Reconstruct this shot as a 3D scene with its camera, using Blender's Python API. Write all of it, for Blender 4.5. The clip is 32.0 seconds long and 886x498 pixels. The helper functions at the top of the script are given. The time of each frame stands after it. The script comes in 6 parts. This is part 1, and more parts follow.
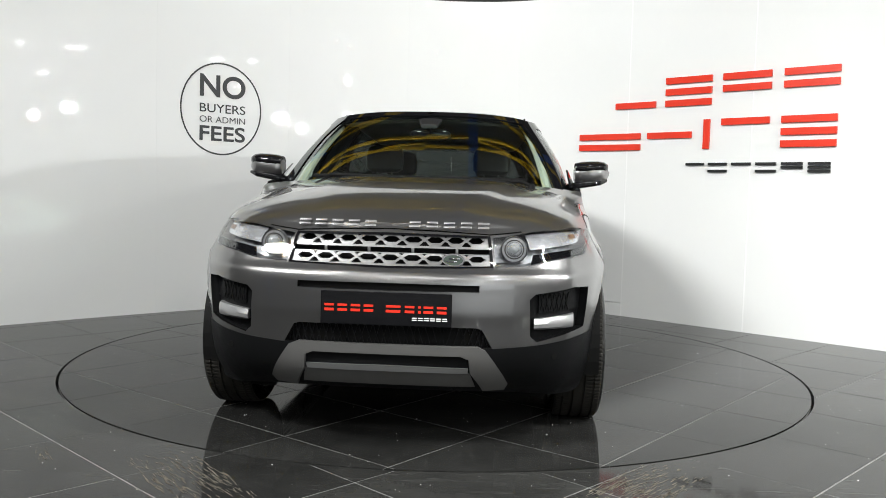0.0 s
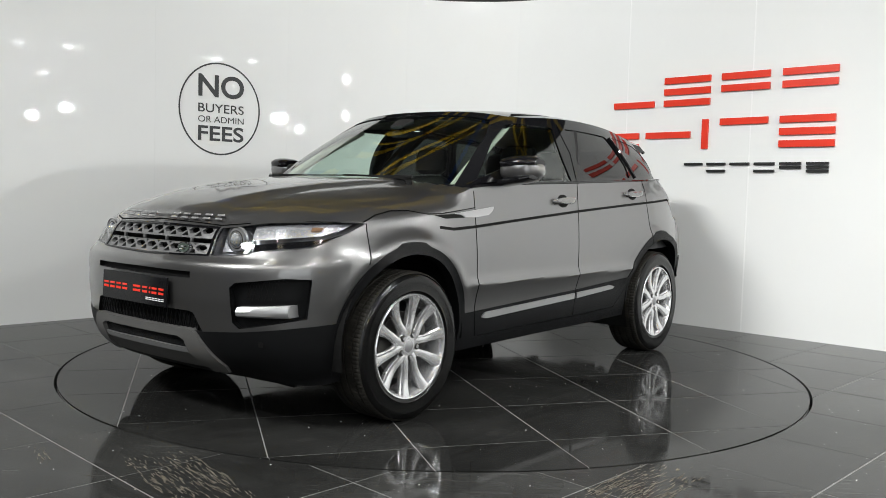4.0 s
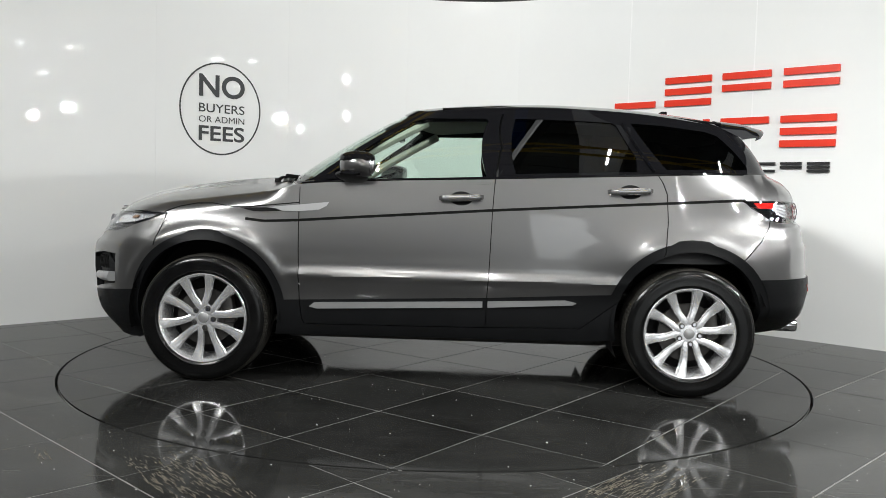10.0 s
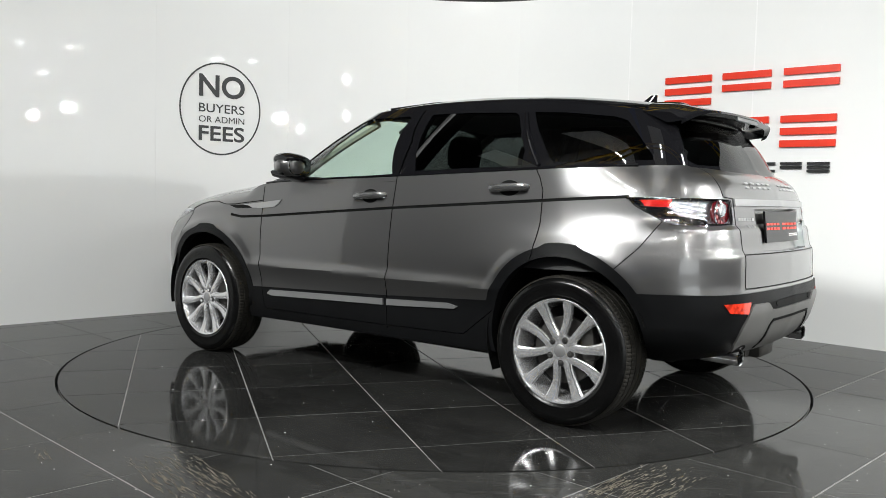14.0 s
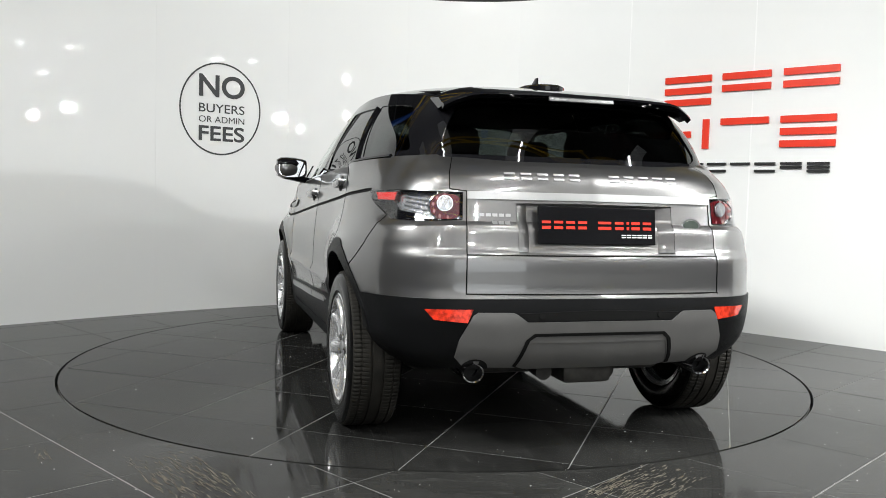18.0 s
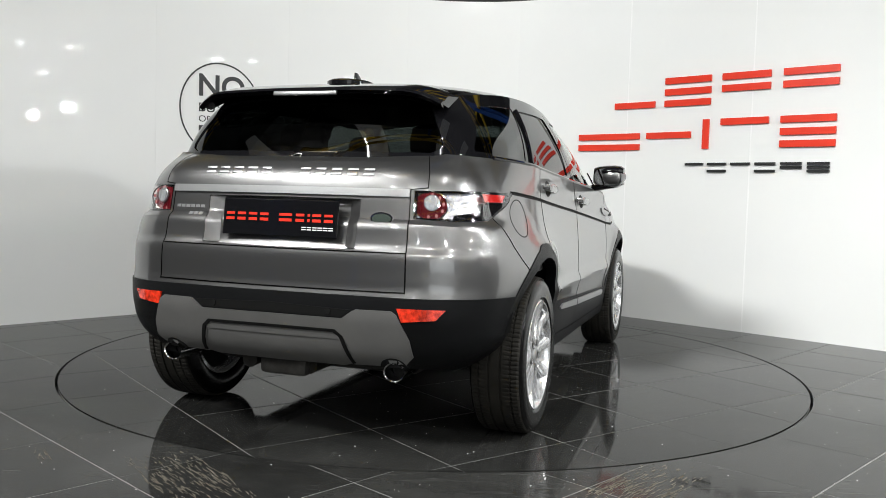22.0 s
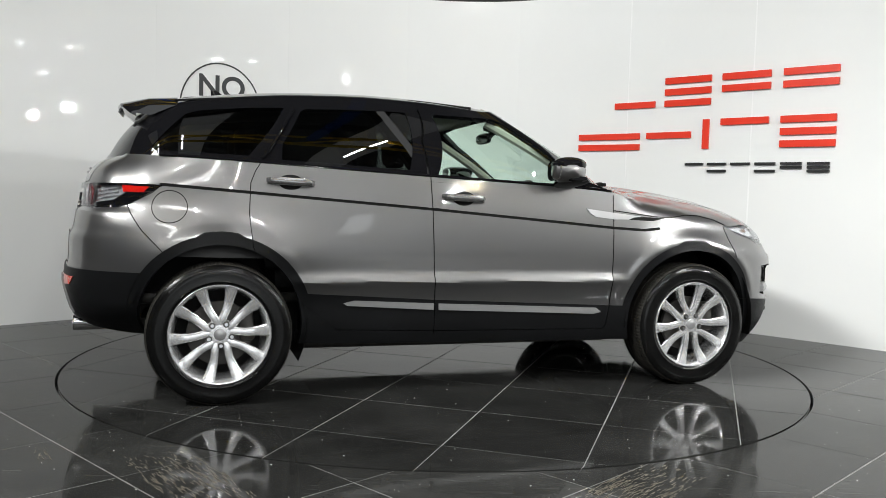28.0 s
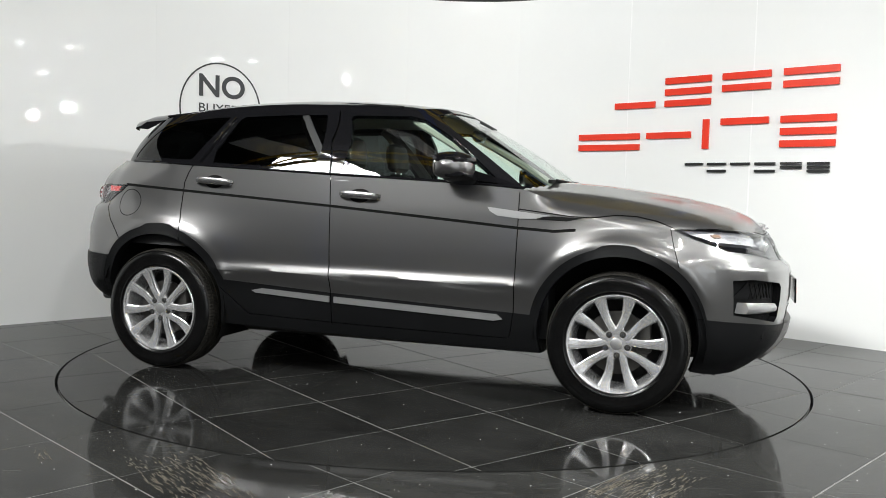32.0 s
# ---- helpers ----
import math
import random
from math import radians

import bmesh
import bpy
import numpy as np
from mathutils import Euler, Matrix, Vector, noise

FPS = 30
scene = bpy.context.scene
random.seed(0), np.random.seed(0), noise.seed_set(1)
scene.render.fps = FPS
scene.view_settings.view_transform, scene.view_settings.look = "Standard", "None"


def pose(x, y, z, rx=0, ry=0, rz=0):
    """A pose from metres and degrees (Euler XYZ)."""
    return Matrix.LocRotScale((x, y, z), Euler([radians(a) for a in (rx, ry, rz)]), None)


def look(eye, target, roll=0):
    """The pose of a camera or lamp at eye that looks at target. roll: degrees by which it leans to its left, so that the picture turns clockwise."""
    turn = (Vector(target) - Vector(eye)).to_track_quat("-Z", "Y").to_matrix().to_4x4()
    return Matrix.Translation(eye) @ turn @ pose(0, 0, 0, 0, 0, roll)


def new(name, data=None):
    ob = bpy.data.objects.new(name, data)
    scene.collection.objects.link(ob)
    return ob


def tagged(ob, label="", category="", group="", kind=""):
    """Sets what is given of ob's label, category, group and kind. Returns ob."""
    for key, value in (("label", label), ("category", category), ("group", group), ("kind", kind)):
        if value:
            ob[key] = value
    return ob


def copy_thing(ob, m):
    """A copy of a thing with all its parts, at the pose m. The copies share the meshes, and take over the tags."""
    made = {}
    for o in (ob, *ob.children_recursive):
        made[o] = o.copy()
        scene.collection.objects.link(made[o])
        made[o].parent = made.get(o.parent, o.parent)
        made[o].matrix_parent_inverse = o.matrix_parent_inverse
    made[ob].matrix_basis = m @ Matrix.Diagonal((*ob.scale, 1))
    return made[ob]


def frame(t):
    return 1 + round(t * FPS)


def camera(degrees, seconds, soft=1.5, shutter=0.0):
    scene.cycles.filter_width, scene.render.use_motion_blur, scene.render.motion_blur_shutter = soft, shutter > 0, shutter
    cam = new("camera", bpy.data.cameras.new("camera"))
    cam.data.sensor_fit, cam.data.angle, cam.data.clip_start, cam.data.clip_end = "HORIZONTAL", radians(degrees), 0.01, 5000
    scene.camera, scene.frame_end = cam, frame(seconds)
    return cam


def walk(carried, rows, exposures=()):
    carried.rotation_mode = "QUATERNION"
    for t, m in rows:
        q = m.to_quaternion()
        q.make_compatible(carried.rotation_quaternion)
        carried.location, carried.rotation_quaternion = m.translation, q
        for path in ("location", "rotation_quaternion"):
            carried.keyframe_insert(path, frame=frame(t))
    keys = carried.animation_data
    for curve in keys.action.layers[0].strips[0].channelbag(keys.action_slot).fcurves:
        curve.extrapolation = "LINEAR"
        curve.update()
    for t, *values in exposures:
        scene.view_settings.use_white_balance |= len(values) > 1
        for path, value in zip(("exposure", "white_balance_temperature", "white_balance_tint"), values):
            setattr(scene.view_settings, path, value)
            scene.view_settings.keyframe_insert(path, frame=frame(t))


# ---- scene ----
# ---------------- camera ----------------
EYE = (0.0, -5.439, 1.058)
PITCH, ROLL, YAW = -3.558, 1.56, -0.29


def cam_pose(dyaw=0.0, dpitch=0.0):
    return pose(*EYE, 0, 0, YAW + dyaw) @ pose(0, 0, 0, 90 + PITCH + dpitch, 0, 0) @ pose(0, 0, 0, 0, 0, ROLL)


cam = camera(55.45, 32.0, soft=0.8)
walk(cam, [(0.0, cam_pose(0.05)), (1.5, cam_pose(0.01)), (3.0, cam_pose(-0.03)), (6.0, cam_pose(-0.05)), (9.0, cam_pose(0.0)),
           (32.0, cam_pose(0.0))],
     [(0.0, 0.36), (3.0, 0.13), (7.0, 0.07), (11.0, 0.16), (14.0, 0.21), (20.0, 0.23), (22.0, 0.17), (23.0, 0.0), (25.0, 0.05), (29.0, 0.11), (32.0, 0.24)])
CAR_OFF = (-0.075, -0.055)   # car's middle from the turntable's axis, in the turntable's frame
HEADING = [(0.0, -94.1), (1.5, -107.0), (6.0, -147.2), (9.0, -173.8), (13.0, -209.1), (19.0, -262.7), (20.0, -271.6),
           (23.0, -298.3), (24.0, -307.3), (28.0, -343.0), (30.0, -360.6), (32.0, -378.2)]

# ---------------- world, lights, exposure ----------------
world = bpy.data.worlds.new("world")
scene.world = world
world.use_nodes = True
bg = world.node_tree.nodes["Background"]
bg.inputs["Color"].default_value = (0.75, 0.82, 0.9, 1)
bg.inputs["Strength"].default_value = 0.05


def area(name, eye, target, w, h, power, color=(1, 0.97, 0.93), spread=180):
    la = bpy.data.lights.new(name, "AREA")
    la.shape, la.size, la.size_y, la.energy, la.color = "RECTANGLE", w, h, power, color
    la.spread = radians(spread)
    ob = new(name, la)
    ob.matrix_world = look(eye, target)
    return ob


# flood panels to the right, tube lamps under the hall roof, added soft fills high up
WHITE = (0.98, 0.995, 0.975)
for fx, fy, fz, pw, spread in ((5.2, -2.22, 2.43, 16, 80), (5.2, -2.63, 2.28, 8, 120), (4.31, -3.0, 3.2, 14, 150), (4.2, -2.9, 2.5, 9, 150)):
    area("flood_lamp", (fx, fy, fz), (-2.8, 1.2, 1.3), 0.13, 0.13, pw, WHITE, spread)
# Unseen soft fills, added to brighten the right wall.
for fx, fy, fz, pw, spread in ((-1.1, -9.5, 6.0, 80, 180), (-5.5, -5.5, 6.0, 260, 100)):
    area("soft_panel", (fx, fy, fz), (2.6, 1.2, 1.2), 3.0, 0.7, pw, WHITE, spread)
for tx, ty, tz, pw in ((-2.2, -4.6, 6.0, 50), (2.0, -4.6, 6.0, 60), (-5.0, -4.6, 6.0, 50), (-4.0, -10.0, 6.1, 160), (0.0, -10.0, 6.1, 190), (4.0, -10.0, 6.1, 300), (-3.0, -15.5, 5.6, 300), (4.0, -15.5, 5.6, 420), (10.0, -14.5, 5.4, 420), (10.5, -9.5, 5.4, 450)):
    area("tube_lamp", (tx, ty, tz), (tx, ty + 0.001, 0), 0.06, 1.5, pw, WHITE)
# Unseen downward fill, added to brighten the floor on the right.
area("side_lamp", (4.4, -3.6, 4.8), (4.2, -3.2, 0), 0.06, 1.5, 230, WHITE, 110)
# Unseen upward fills, added so the trusses show up in reflections.
for tx in (-2.2, 2.0):
    area("truss_lamp", (tx, 0.2, 4.8), (tx, 2.2, 6.0), 0.06, 1.2, 45, WHITE)
for ty, tz in ((-5.6, 4.5), (-4.75, 4.45), (-5.2, 3.8)):
    area("side_tube_lamp", (11.4, ty, tz), (0, 0, 1.0), 0.2, 0.05, 8, WHITE)

# daylight in the wide opening of the hall's front
area("daylight", (5.0, -17.85, 2.3), (5.0, 0, 2.3), 8.4, 4.4, 190, (0.93, 0.98, 1.0))

# ---------------- materials ----------------


def mat(name, color, rough=0.5, metal=0.0, var=0.0, scale=8.0, bump=0.0, bump_scale=60.0, coat=0.0, coat_rough=0.03, trans=0.0,
        ior=1.45, emit=None, emit_strength=0.0, alpha=1.0, rough_var=0.0, spec=0.5, island=False):
    m = bpy.data.materials.new(name)
    m.use_nodes = True
    nt = m.node_tree
    b = nt.nodes["Principled BSDF"]
    b.inputs["Base Color"].default_value = (*color, 1)
    b.inputs["Roughness"].default_value = rough
    b.inputs["Metallic"].default_value = metal
    b.inputs["Coat Weight"].default_value = coat
    b.inputs["Coat Roughness"].default_value = coat_rough
    b.inputs["Transmission Weight"].default_value = trans
    b.inputs["IOR"].default_value = ior
    b.inputs["Specular IOR Level"].default_value = spec
    if emit:
        b.inputs["Emission Color"].default_value = (*emit, 1)
        b.inputs["Emission Strength"].default_value = emit_strength
    tc = nt.nodes.new("ShaderNodeTexCoord")
    if var or rough_var:
        n1 = nt.nodes.new("ShaderNodeTexNoise")
        n1.inputs["Scale"].default_value = scale
        n1.inputs["Detail"].default_value = 8
        nt.links.new(tc.outputs["Object"], n1.inputs["Vector"])
        if var:
            mr = nt.nodes.new("ShaderNodeMapRange")
            mr.inputs["From Min"].default_value, mr.inputs["From Max"].default_value = 0.3, 0.7
            mr.inputs["To Min"].default_value, mr.inputs["To Max"].default_value = 1 - var, 1 + var
            nt.links.new(n1.outputs["Fac"], mr.inputs["Value"])
            mx = nt.nodes.new("ShaderNodeVectorMath")
            mx.operation = "SCALE"
            mx.inputs[0].default_value = color
            nt.links.new(mr.outputs["Result"], mx.inputs["Scale"])
            nt.links.new(mx.outputs["Vector"], b.inputs["Base Color"])
        if rough_var:
            rr = nt.nodes.new("ShaderNodeMapRange")
            rr.inputs["From Min"].default_value, rr.inputs["From Max"].default_value = 0.3, 0.7
            rr.inputs["To Min"].default_value, rr.inputs["To Max"].default_value = max(0, rough - rough_var), rough + rough_var
            nt.links.new(n1.outputs["Fac"], rr.inputs["Value"])
            nt.links.new(rr.outputs["Result"], b.inputs["Roughness"])
    if bump:
        n2 = nt.nodes.new("ShaderNodeTexNoise")
        n2.inputs["Scale"].default_value = bump_scale
        n2.inputs["Detail"].default_value = 4
        nt.links.new(tc.outputs["Object"], n2.inputs["Vector"])
        bp = nt.nodes.new("ShaderNodeBump")
        bp.inputs["Strength"].default_value = bump
        bp.inputs["Distance"].default_value = 0.004
        nt.links.new(n2.outputs["Fac"], bp.inputs["Height"])
        nt.links.new(bp.outputs["Normal"], b.inputs["Normal"])
    return m


def paint_material():
    m = mat("grey_metallic_paint", (0.168, 0.166, 0.166), 0.31, 0.88, coat=1.0, coat_rough=0.02)
    nt = m.node_tree
    b = nt.nodes["Principled BSDF"]
    tc = nt.nodes.new("ShaderNodeTexCoord")
    n = nt.nodes.new("ShaderNodeTexNoise")
    n.inputs["Scale"].default_value = 900
    n.inputs["Detail"].default_value = 1
    nt.links.new(tc.outputs["Object"], n.inputs["Vector"])
    bp = nt.nodes.new("ShaderNodeBump")
    bp.inputs["Strength"].default_value = 0.12
    bp.inputs["Distance"].default_value = 0.001
    nt.links.new(n.outputs["Fac"], bp.inputs["Height"])
    nt.links.new(bp.outputs["Normal"], b.inputs["Normal"])
    b.inputs["Coat IOR"].default_value = 1.6
    # dust and dried drops dull the lacquer a little
    d = nt.nodes.new("ShaderNodeTexNoise")
    d.inputs["Scale"].default_value = 3.0
    d.inputs["Detail"].default_value = 9
    nt.links.new(tc.outputs["Object"], d.inputs["Vector"])
    r = nt.nodes.new("ShaderNodeMapRange")
    r.inputs["From Min"].default_value, r.inputs["From Max"].default_value = 0.35, 0.7
    r.inputs["To Min"].default_value, r.inputs["To Max"].default_value = 0.015, 0.06
    nt.links.new(d.outputs["Fac"], r.inputs["Value"])
    nt.links.new(r.outputs["Result"], b.inputs["Coat Roughness"])
    return m


def glass_material(name, tint, refl=1.0, ior=1.55):
    """Thin pane: straight-through tint with a sharp surface gloss by Fresnel."""
    m = bpy.data.materials.new(name)
    m.use_nodes = True
    nt = m.node_tree
    nt.nodes.clear()
    out = nt.nodes.new("ShaderNodeOutputMaterial")
    tr = nt.nodes.new("ShaderNodeBsdfTransparent")
    tr.inputs["Color"].default_value = (*tint, 1)
    gl = nt.nodes.new("ShaderNodeBsdfGlossy")
    gl.inputs["Roughness"].default_value = 0.01
    gl.inputs["Color"].default_value = (refl, refl, refl, 1)
    lw = nt.nodes.new("ShaderNodeLayerWeight")
    lw.inputs["Blend"].default_value = 0.5
    pw = nt.nodes.new("ShaderNodeMath")
    pw.operation = "POWER"
    pw.inputs[1].default_value = 4.5
    nt.links.new(lw.outputs["Facing"], pw.inputs[0])
    fr = nt.nodes.new("ShaderNodeMapRange")
    r0 = 1.7 * ((ior - 1) / (ior + 1)) ** 2
    fr.inputs["To Min"].default_value, fr.inputs["To Max"].default_value = r0, 1.0
    nt.links.new(pw.outputs["Value"], fr.inputs["Value"])
    mx = nt.nodes.new("ShaderNodeMixShader")
    nt.links.new(fr.outputs["Result"], mx.inputs["Fac"])
    nt.links.new(tr.outputs["BSDF"], mx.inputs[1])
    nt.links.new(gl.outputs["BSDF"], mx.inputs[2])
    nt.links.new(mx.outputs["Shader"], out.inputs["Surface"])
    return m


def floor_material(name, dust):
    """Polished black tile under a film of dust and wiped smears."""
    m = mat(name, (0.022, 0.022, 0.022), 0.1, spec=0.09)
    nt = m.node_tree
    b = nt.nodes["Principled BSDF"]
    geo = nt.nodes.new("ShaderNodeTexCoord")
    oi = nt.nodes.new("ShaderNodeObjectInfo")

    def noise_at(scale, detail, rough=0.6, stretch=(1, 1, 1)):
        mp = nt.nodes.new("ShaderNodeMapping")
        mp.inputs["Scale"].default_value = stretch
        mp.inputs["Rotation"].default_value = (0, 0, 0.6)
        nt.links.new(geo.outputs["Object"], mp.inputs["Vector"])
        n = nt.nodes.new("ShaderNodeTexNoise")
        n.inputs["Scale"].default_value, n.inputs["Detail"].default_value, n.inputs["Roughness"].default_value = scale, detail, rough
        nt.links.new(mp.outputs["Vector"], n.inputs["Vector"])
        return n.outputs["Fac"]

    def ranged(value, lo, hi, a, b2):
        r = nt.nodes.new("ShaderNodeMapRange")
        r.inputs["From Min"].default_value, r.inputs["From Max"].default_value = lo, hi
        r.inputs["To Min"].default_value, r.inputs["To Max"].default_value = a, b2
        nt.links.new(value, r.inputs["Value"])
        return r.outputs["Result"]

    def joined(op, p, q):
        n = nt.nodes.new("ShaderNodeMath")
        n.operation = op
        nt.links.new(p, n.inputs[0])
        nt.links.new(q, n.inputs[1])
        return n.outputs["Value"]
    nt.links.new(ranged(noise_at(2.2, 10, 0.7), 0.35, 0.75, 0.02, 0.15), b.inputs["Roughness"])
    film = ranged(noise_at(1.7, 9, 0.72), 0.30, 0.75, 0.013 * dust, 0.040 * dust)
    smear = ranged(noise_at(5.0, 6, 0.65, (1, 7, 1)), 0.56, 0.76, 0.0, 0.030 * dust)
    grit = ranged(noise_at(55, 3), 0.70, 0.80, 0.0, 0.075)
    total = joined("ADD", joined("ADD", film, smear), grit)
    shade = joined("MULTIPLY", total, ranged(oi.outputs["Random"], 0.0, 1.0, 0.8, 1.25))
    cc = nt.nodes.new("ShaderNodeCombineColor")
    nt.links.new(shade, cc.inputs["Red"])
    nt.links.new(shade, cc.inputs["Green"])
    nt.links.new(joined("MULTIPLY", shade, ranged(shade, 0.0, 0.1, 0.97, 0.93)), cc.inputs["Blue"])
    nt.links.new(cc.outputs["Color"], b.inputs["Base Color"])
    return m


PAINT = paint_material()
BLACK = mat("gloss_black_paint", (0.006, 0.006, 0.007), 0.03, spec=0.45)
PLASTIC = mat("dark_grey_moulded_plastic", (0.006, 0.0062, 0.0067), 0.40, spec=0.12, var=0.12, scale=6, bump=0.25, bump_scale=450)
# Rubber parts, and black patches that stand in for shade in recesses.
RUBBER_AND_SHADE = mat("black_rubber_and_shade", (0.006, 0.006, 0.006), 0.6, spec=0.12)
TYRE = mat("tyre_rubber", (0.004, 0.004, 0.004), 0.2, spec=0.28, var=0.25, scale=9, bump=0.12, bump_scale=90, rough_var=0.08)
TREAD = mat("dusty_tread_rubber", (0.013, 0.0118, 0.0095), 0.75, spec=0.3, var=0.45, scale=12, bump=0.4, bump_scale=150)
ALLOY = mat("silver_alloy", (0.74, 0.74, 0.75), 0.24, 0.75, coat=0.7, coat_rough=0.06)
GRILLE = mat("grille_silver", (0.24, 0.24, 0.243), 0.34, 0.75, var=0.06, scale=12)
SILVER = mat("satin_silver_trim", (0.38, 0.38, 0.385), 0.32, 0.65, var=0.05, scale=5)
SKID = mat("grey_skid_plate", (0.175, 0.172, 0.168), 0.42, 0.5, var=0.06, scale=8)
CHROME = mat("chrome", (0.8, 0.8, 0.82), 0.08, 1.0)
DARKMETAL = mat("dark_metal", (0.05, 0.048, 0.045), 0.5, 0.7, var=0.3, scale=20)
GLASS = glass_material("clear_window_glass", (0.83, 0.94, 0.88))
PRIVACY = glass_material("privacy_window_glass", (0.04, 0.045, 0.045), 0.7, 1.5)
LENS = glass_material("clear_lamp_lens", (0.93, 0.94, 0.95), 1.0, 1.5)
RED_LENS = mat("red_lamp_lens", (0.65, 0.012, 0.008), 0.12, coat=1.0, emit=None)
RED_DARK = mat("dark_red_lamp_lens", (0.12, 0.006, 0.010), 0.15, coat=0.6, var=0.4, scale=60)
STUD = mat("pink_reflex_stud", (0.42, 0.16, 0.16), 0.2, coat=0.5)
AMBER = mat("amber_bulb_lens", (0.20, 0.11, 0.06), 0.3, coat=0.3)
# Darker copy of lamp_reflector, with the housing's shade put into its colour.
LAMP_GREY = mat("shaded_lamp_reflector", (0.30, 0.30, 0.315), 0.4, 0.8, var=0.35, scale=30, bump=0.6, bump_scale=45)
FOG_RED = mat("red_reflector", (0.58, 0.03, 0.010), 0.18, coat=1.0, var=0.6, scale=45, bump=0.5, bump_scale=90)
LAMP_WHITE = mat("lamp_reflector", (0.82, 0.82, 0.84), 0.2, 0.75, bump=0.5, bump_scale=70)
LEATHER = mat("black_leather", (0.011, 0.0105, 0.0105), 0.5, spec=0.2, var=0.15, scale=14, bump=0.3, bump_scale=220)
TRIM_DARK = mat("dark_cabin_trim", (0.012, 0.012, 0.013), 0.6, var=0.1, scale=10)
HEADLINER = mat("pale_headlining", (0.48, 0.46, 0.41), 0.9, var=0.05, scale=20)
GLASSBALL = mat("projector_glass", (0.75, 0.78, 0.8), 0.03, 0.0, trans=0.7, coat=1.0)
MIRROR = mat("mirror_silver", (0.85, 0.86, 0.87), 0.02, 1.0)
SILVERGREY = mat("grey_handle_paint", (0.2, 0.2, 0.2), 0.25, 0.8, coat=1.0)
WALLW = mat("gloss_white_panel", (0.80, 0.805, 0.80), 0.55, var=0.012, scale=1.2, bump=0.015, bump_scale=5, coat=0.24, coat_rough=0.006, spec=0.3)
JOINT = mat("white_joint_strip", (0.86, 0.86, 0.86), 0.3)
TILE = floor_material("polished_black_tile", 1.05)
# Darker copy for the turntable: shade under the car put into its film.
TABLE_TILE = floor_material("shaded_black_tile", 0.72)
GROUT = mat("pale_grout", (0.20, 0.20, 0.195), 0.8, var=0.3, scale=18)
EDGE = mat("black_turntable_gap", (0.004, 0.004, 0.004), 0.6)
SIGN_RED = mat("red_sign_acrylic", (0.72, 0.035, 0.012), 0.3, var=0.03, scale=5)
SIGN_BLACK = mat("black_sign_acrylic", (0.012, 0.012, 0.013), 0.35)
VINYL = mat("charcoal_vinyl", (0.03, 0.032, 0.034), 0.5)
PLATE = mat("black_plate_acrylic", (0.006, 0.006, 0.007), 0.1, spec=0.3)
PLATE_RED = mat("red_plate_print", (0.75, 0.03, 0.012), 0.35)
PLATE_WHITE = mat("white_plate_print", (0.85, 0.85, 0.85), 0.35)
# Emission of the strips added to brighten the roof and its reflections.
ROOF_GLOW = mat("added_roof_glow", (0.8, 0.8, 0.8), 0.5, emit=(0.92, 0.97, 1.0), emit_strength=0.18)
HALL_ROOF = mat("grey_roof_sheet", (0.09, 0.091, 0.093), 0.7, var=0.1, scale=0.8)
HALL = mat("grey_cladding", (0.11, 0.112, 0.114), 0.7, var=0.1, scale=0.8)
YELLOW = mat("yellow_painted_steel", (0.75, 0.5, 0.03), 0.45, var=0.1, scale=4)
BLUE = mat("blue_painted_steel", (0.02, 0.08, 0.33), 0.45, var=0.1, scale=4)
DUST = mat("dried_mud", (0.12, 0.106, 0.082), 0.9, var=0.5, scale=25, bump=0.5, bump_scale=90)

# ---------------- small mesh tools ----------------


def finish(name, bm, material, smooth=True, angle=35):
    me = bpy.data.meshes.new(name)
    bm.normal_update()
    if smooth:
        for f in bm.faces:
            f.smooth = True
        for e in bm.edges:
            if len(e.link_faces) == 2 and e.calc_face_angle(0) > radians(angle):
                e.smooth = False
    bm.to_mesh(me)
    bm.free()
    for mm in (material if isinstance(material, (list, tuple)) else [material]):
        me.materials.append(mm)
    return new(name, me)


def part(name, bm, material, parent, label="", smooth=True, angle=35):
    ob = finish(name, bm, material, smooth, angle)
    ob.parent = parent
    if label:
        tagged(ob, label)
    return ob


def box(bm, c, size, bevel=0.0, m=None, seg=2):
    r = bmesh.ops.create_cube(bm, size=1.0)
    vs = r["verts"]
    for v in vs:
        v.co = Vector((v.co.x * size[0], v.co.y * size[1], v.co.z * size[2]))
    if bevel:
        es = list({e for v in vs for e in v.link_edges})
        rb = bmesh.ops.bevel(bm, geom=es, offset=bevel, segments=seg, affect="EDGES", profile=0.5)
        vs = list({v for f in rb["faces"] for v in f.verts} | {v for v in vs if v.is_valid})
    t = (m or Matrix()) if m is not None else Matrix()
    for v in vs:
        v.co = t @ v.co + Vector(c)
    return vs


def cyl(bm, a, b, r, r2=None, seg=16, caps=True):
    a, b = Vector(a), Vector(b)
    d = b - a
    q = d.to_track_quat("Z", "Y").to_matrix().to_4x4()
    mtx = Matrix.Translation((a + b) / 2) @ q
    return bmesh.ops.create_cone(bm, cap_ends=caps, segments=seg, radius1=r, radius2=r if r2 is None else r2, depth=d.length, matrix=mtx)["verts"]


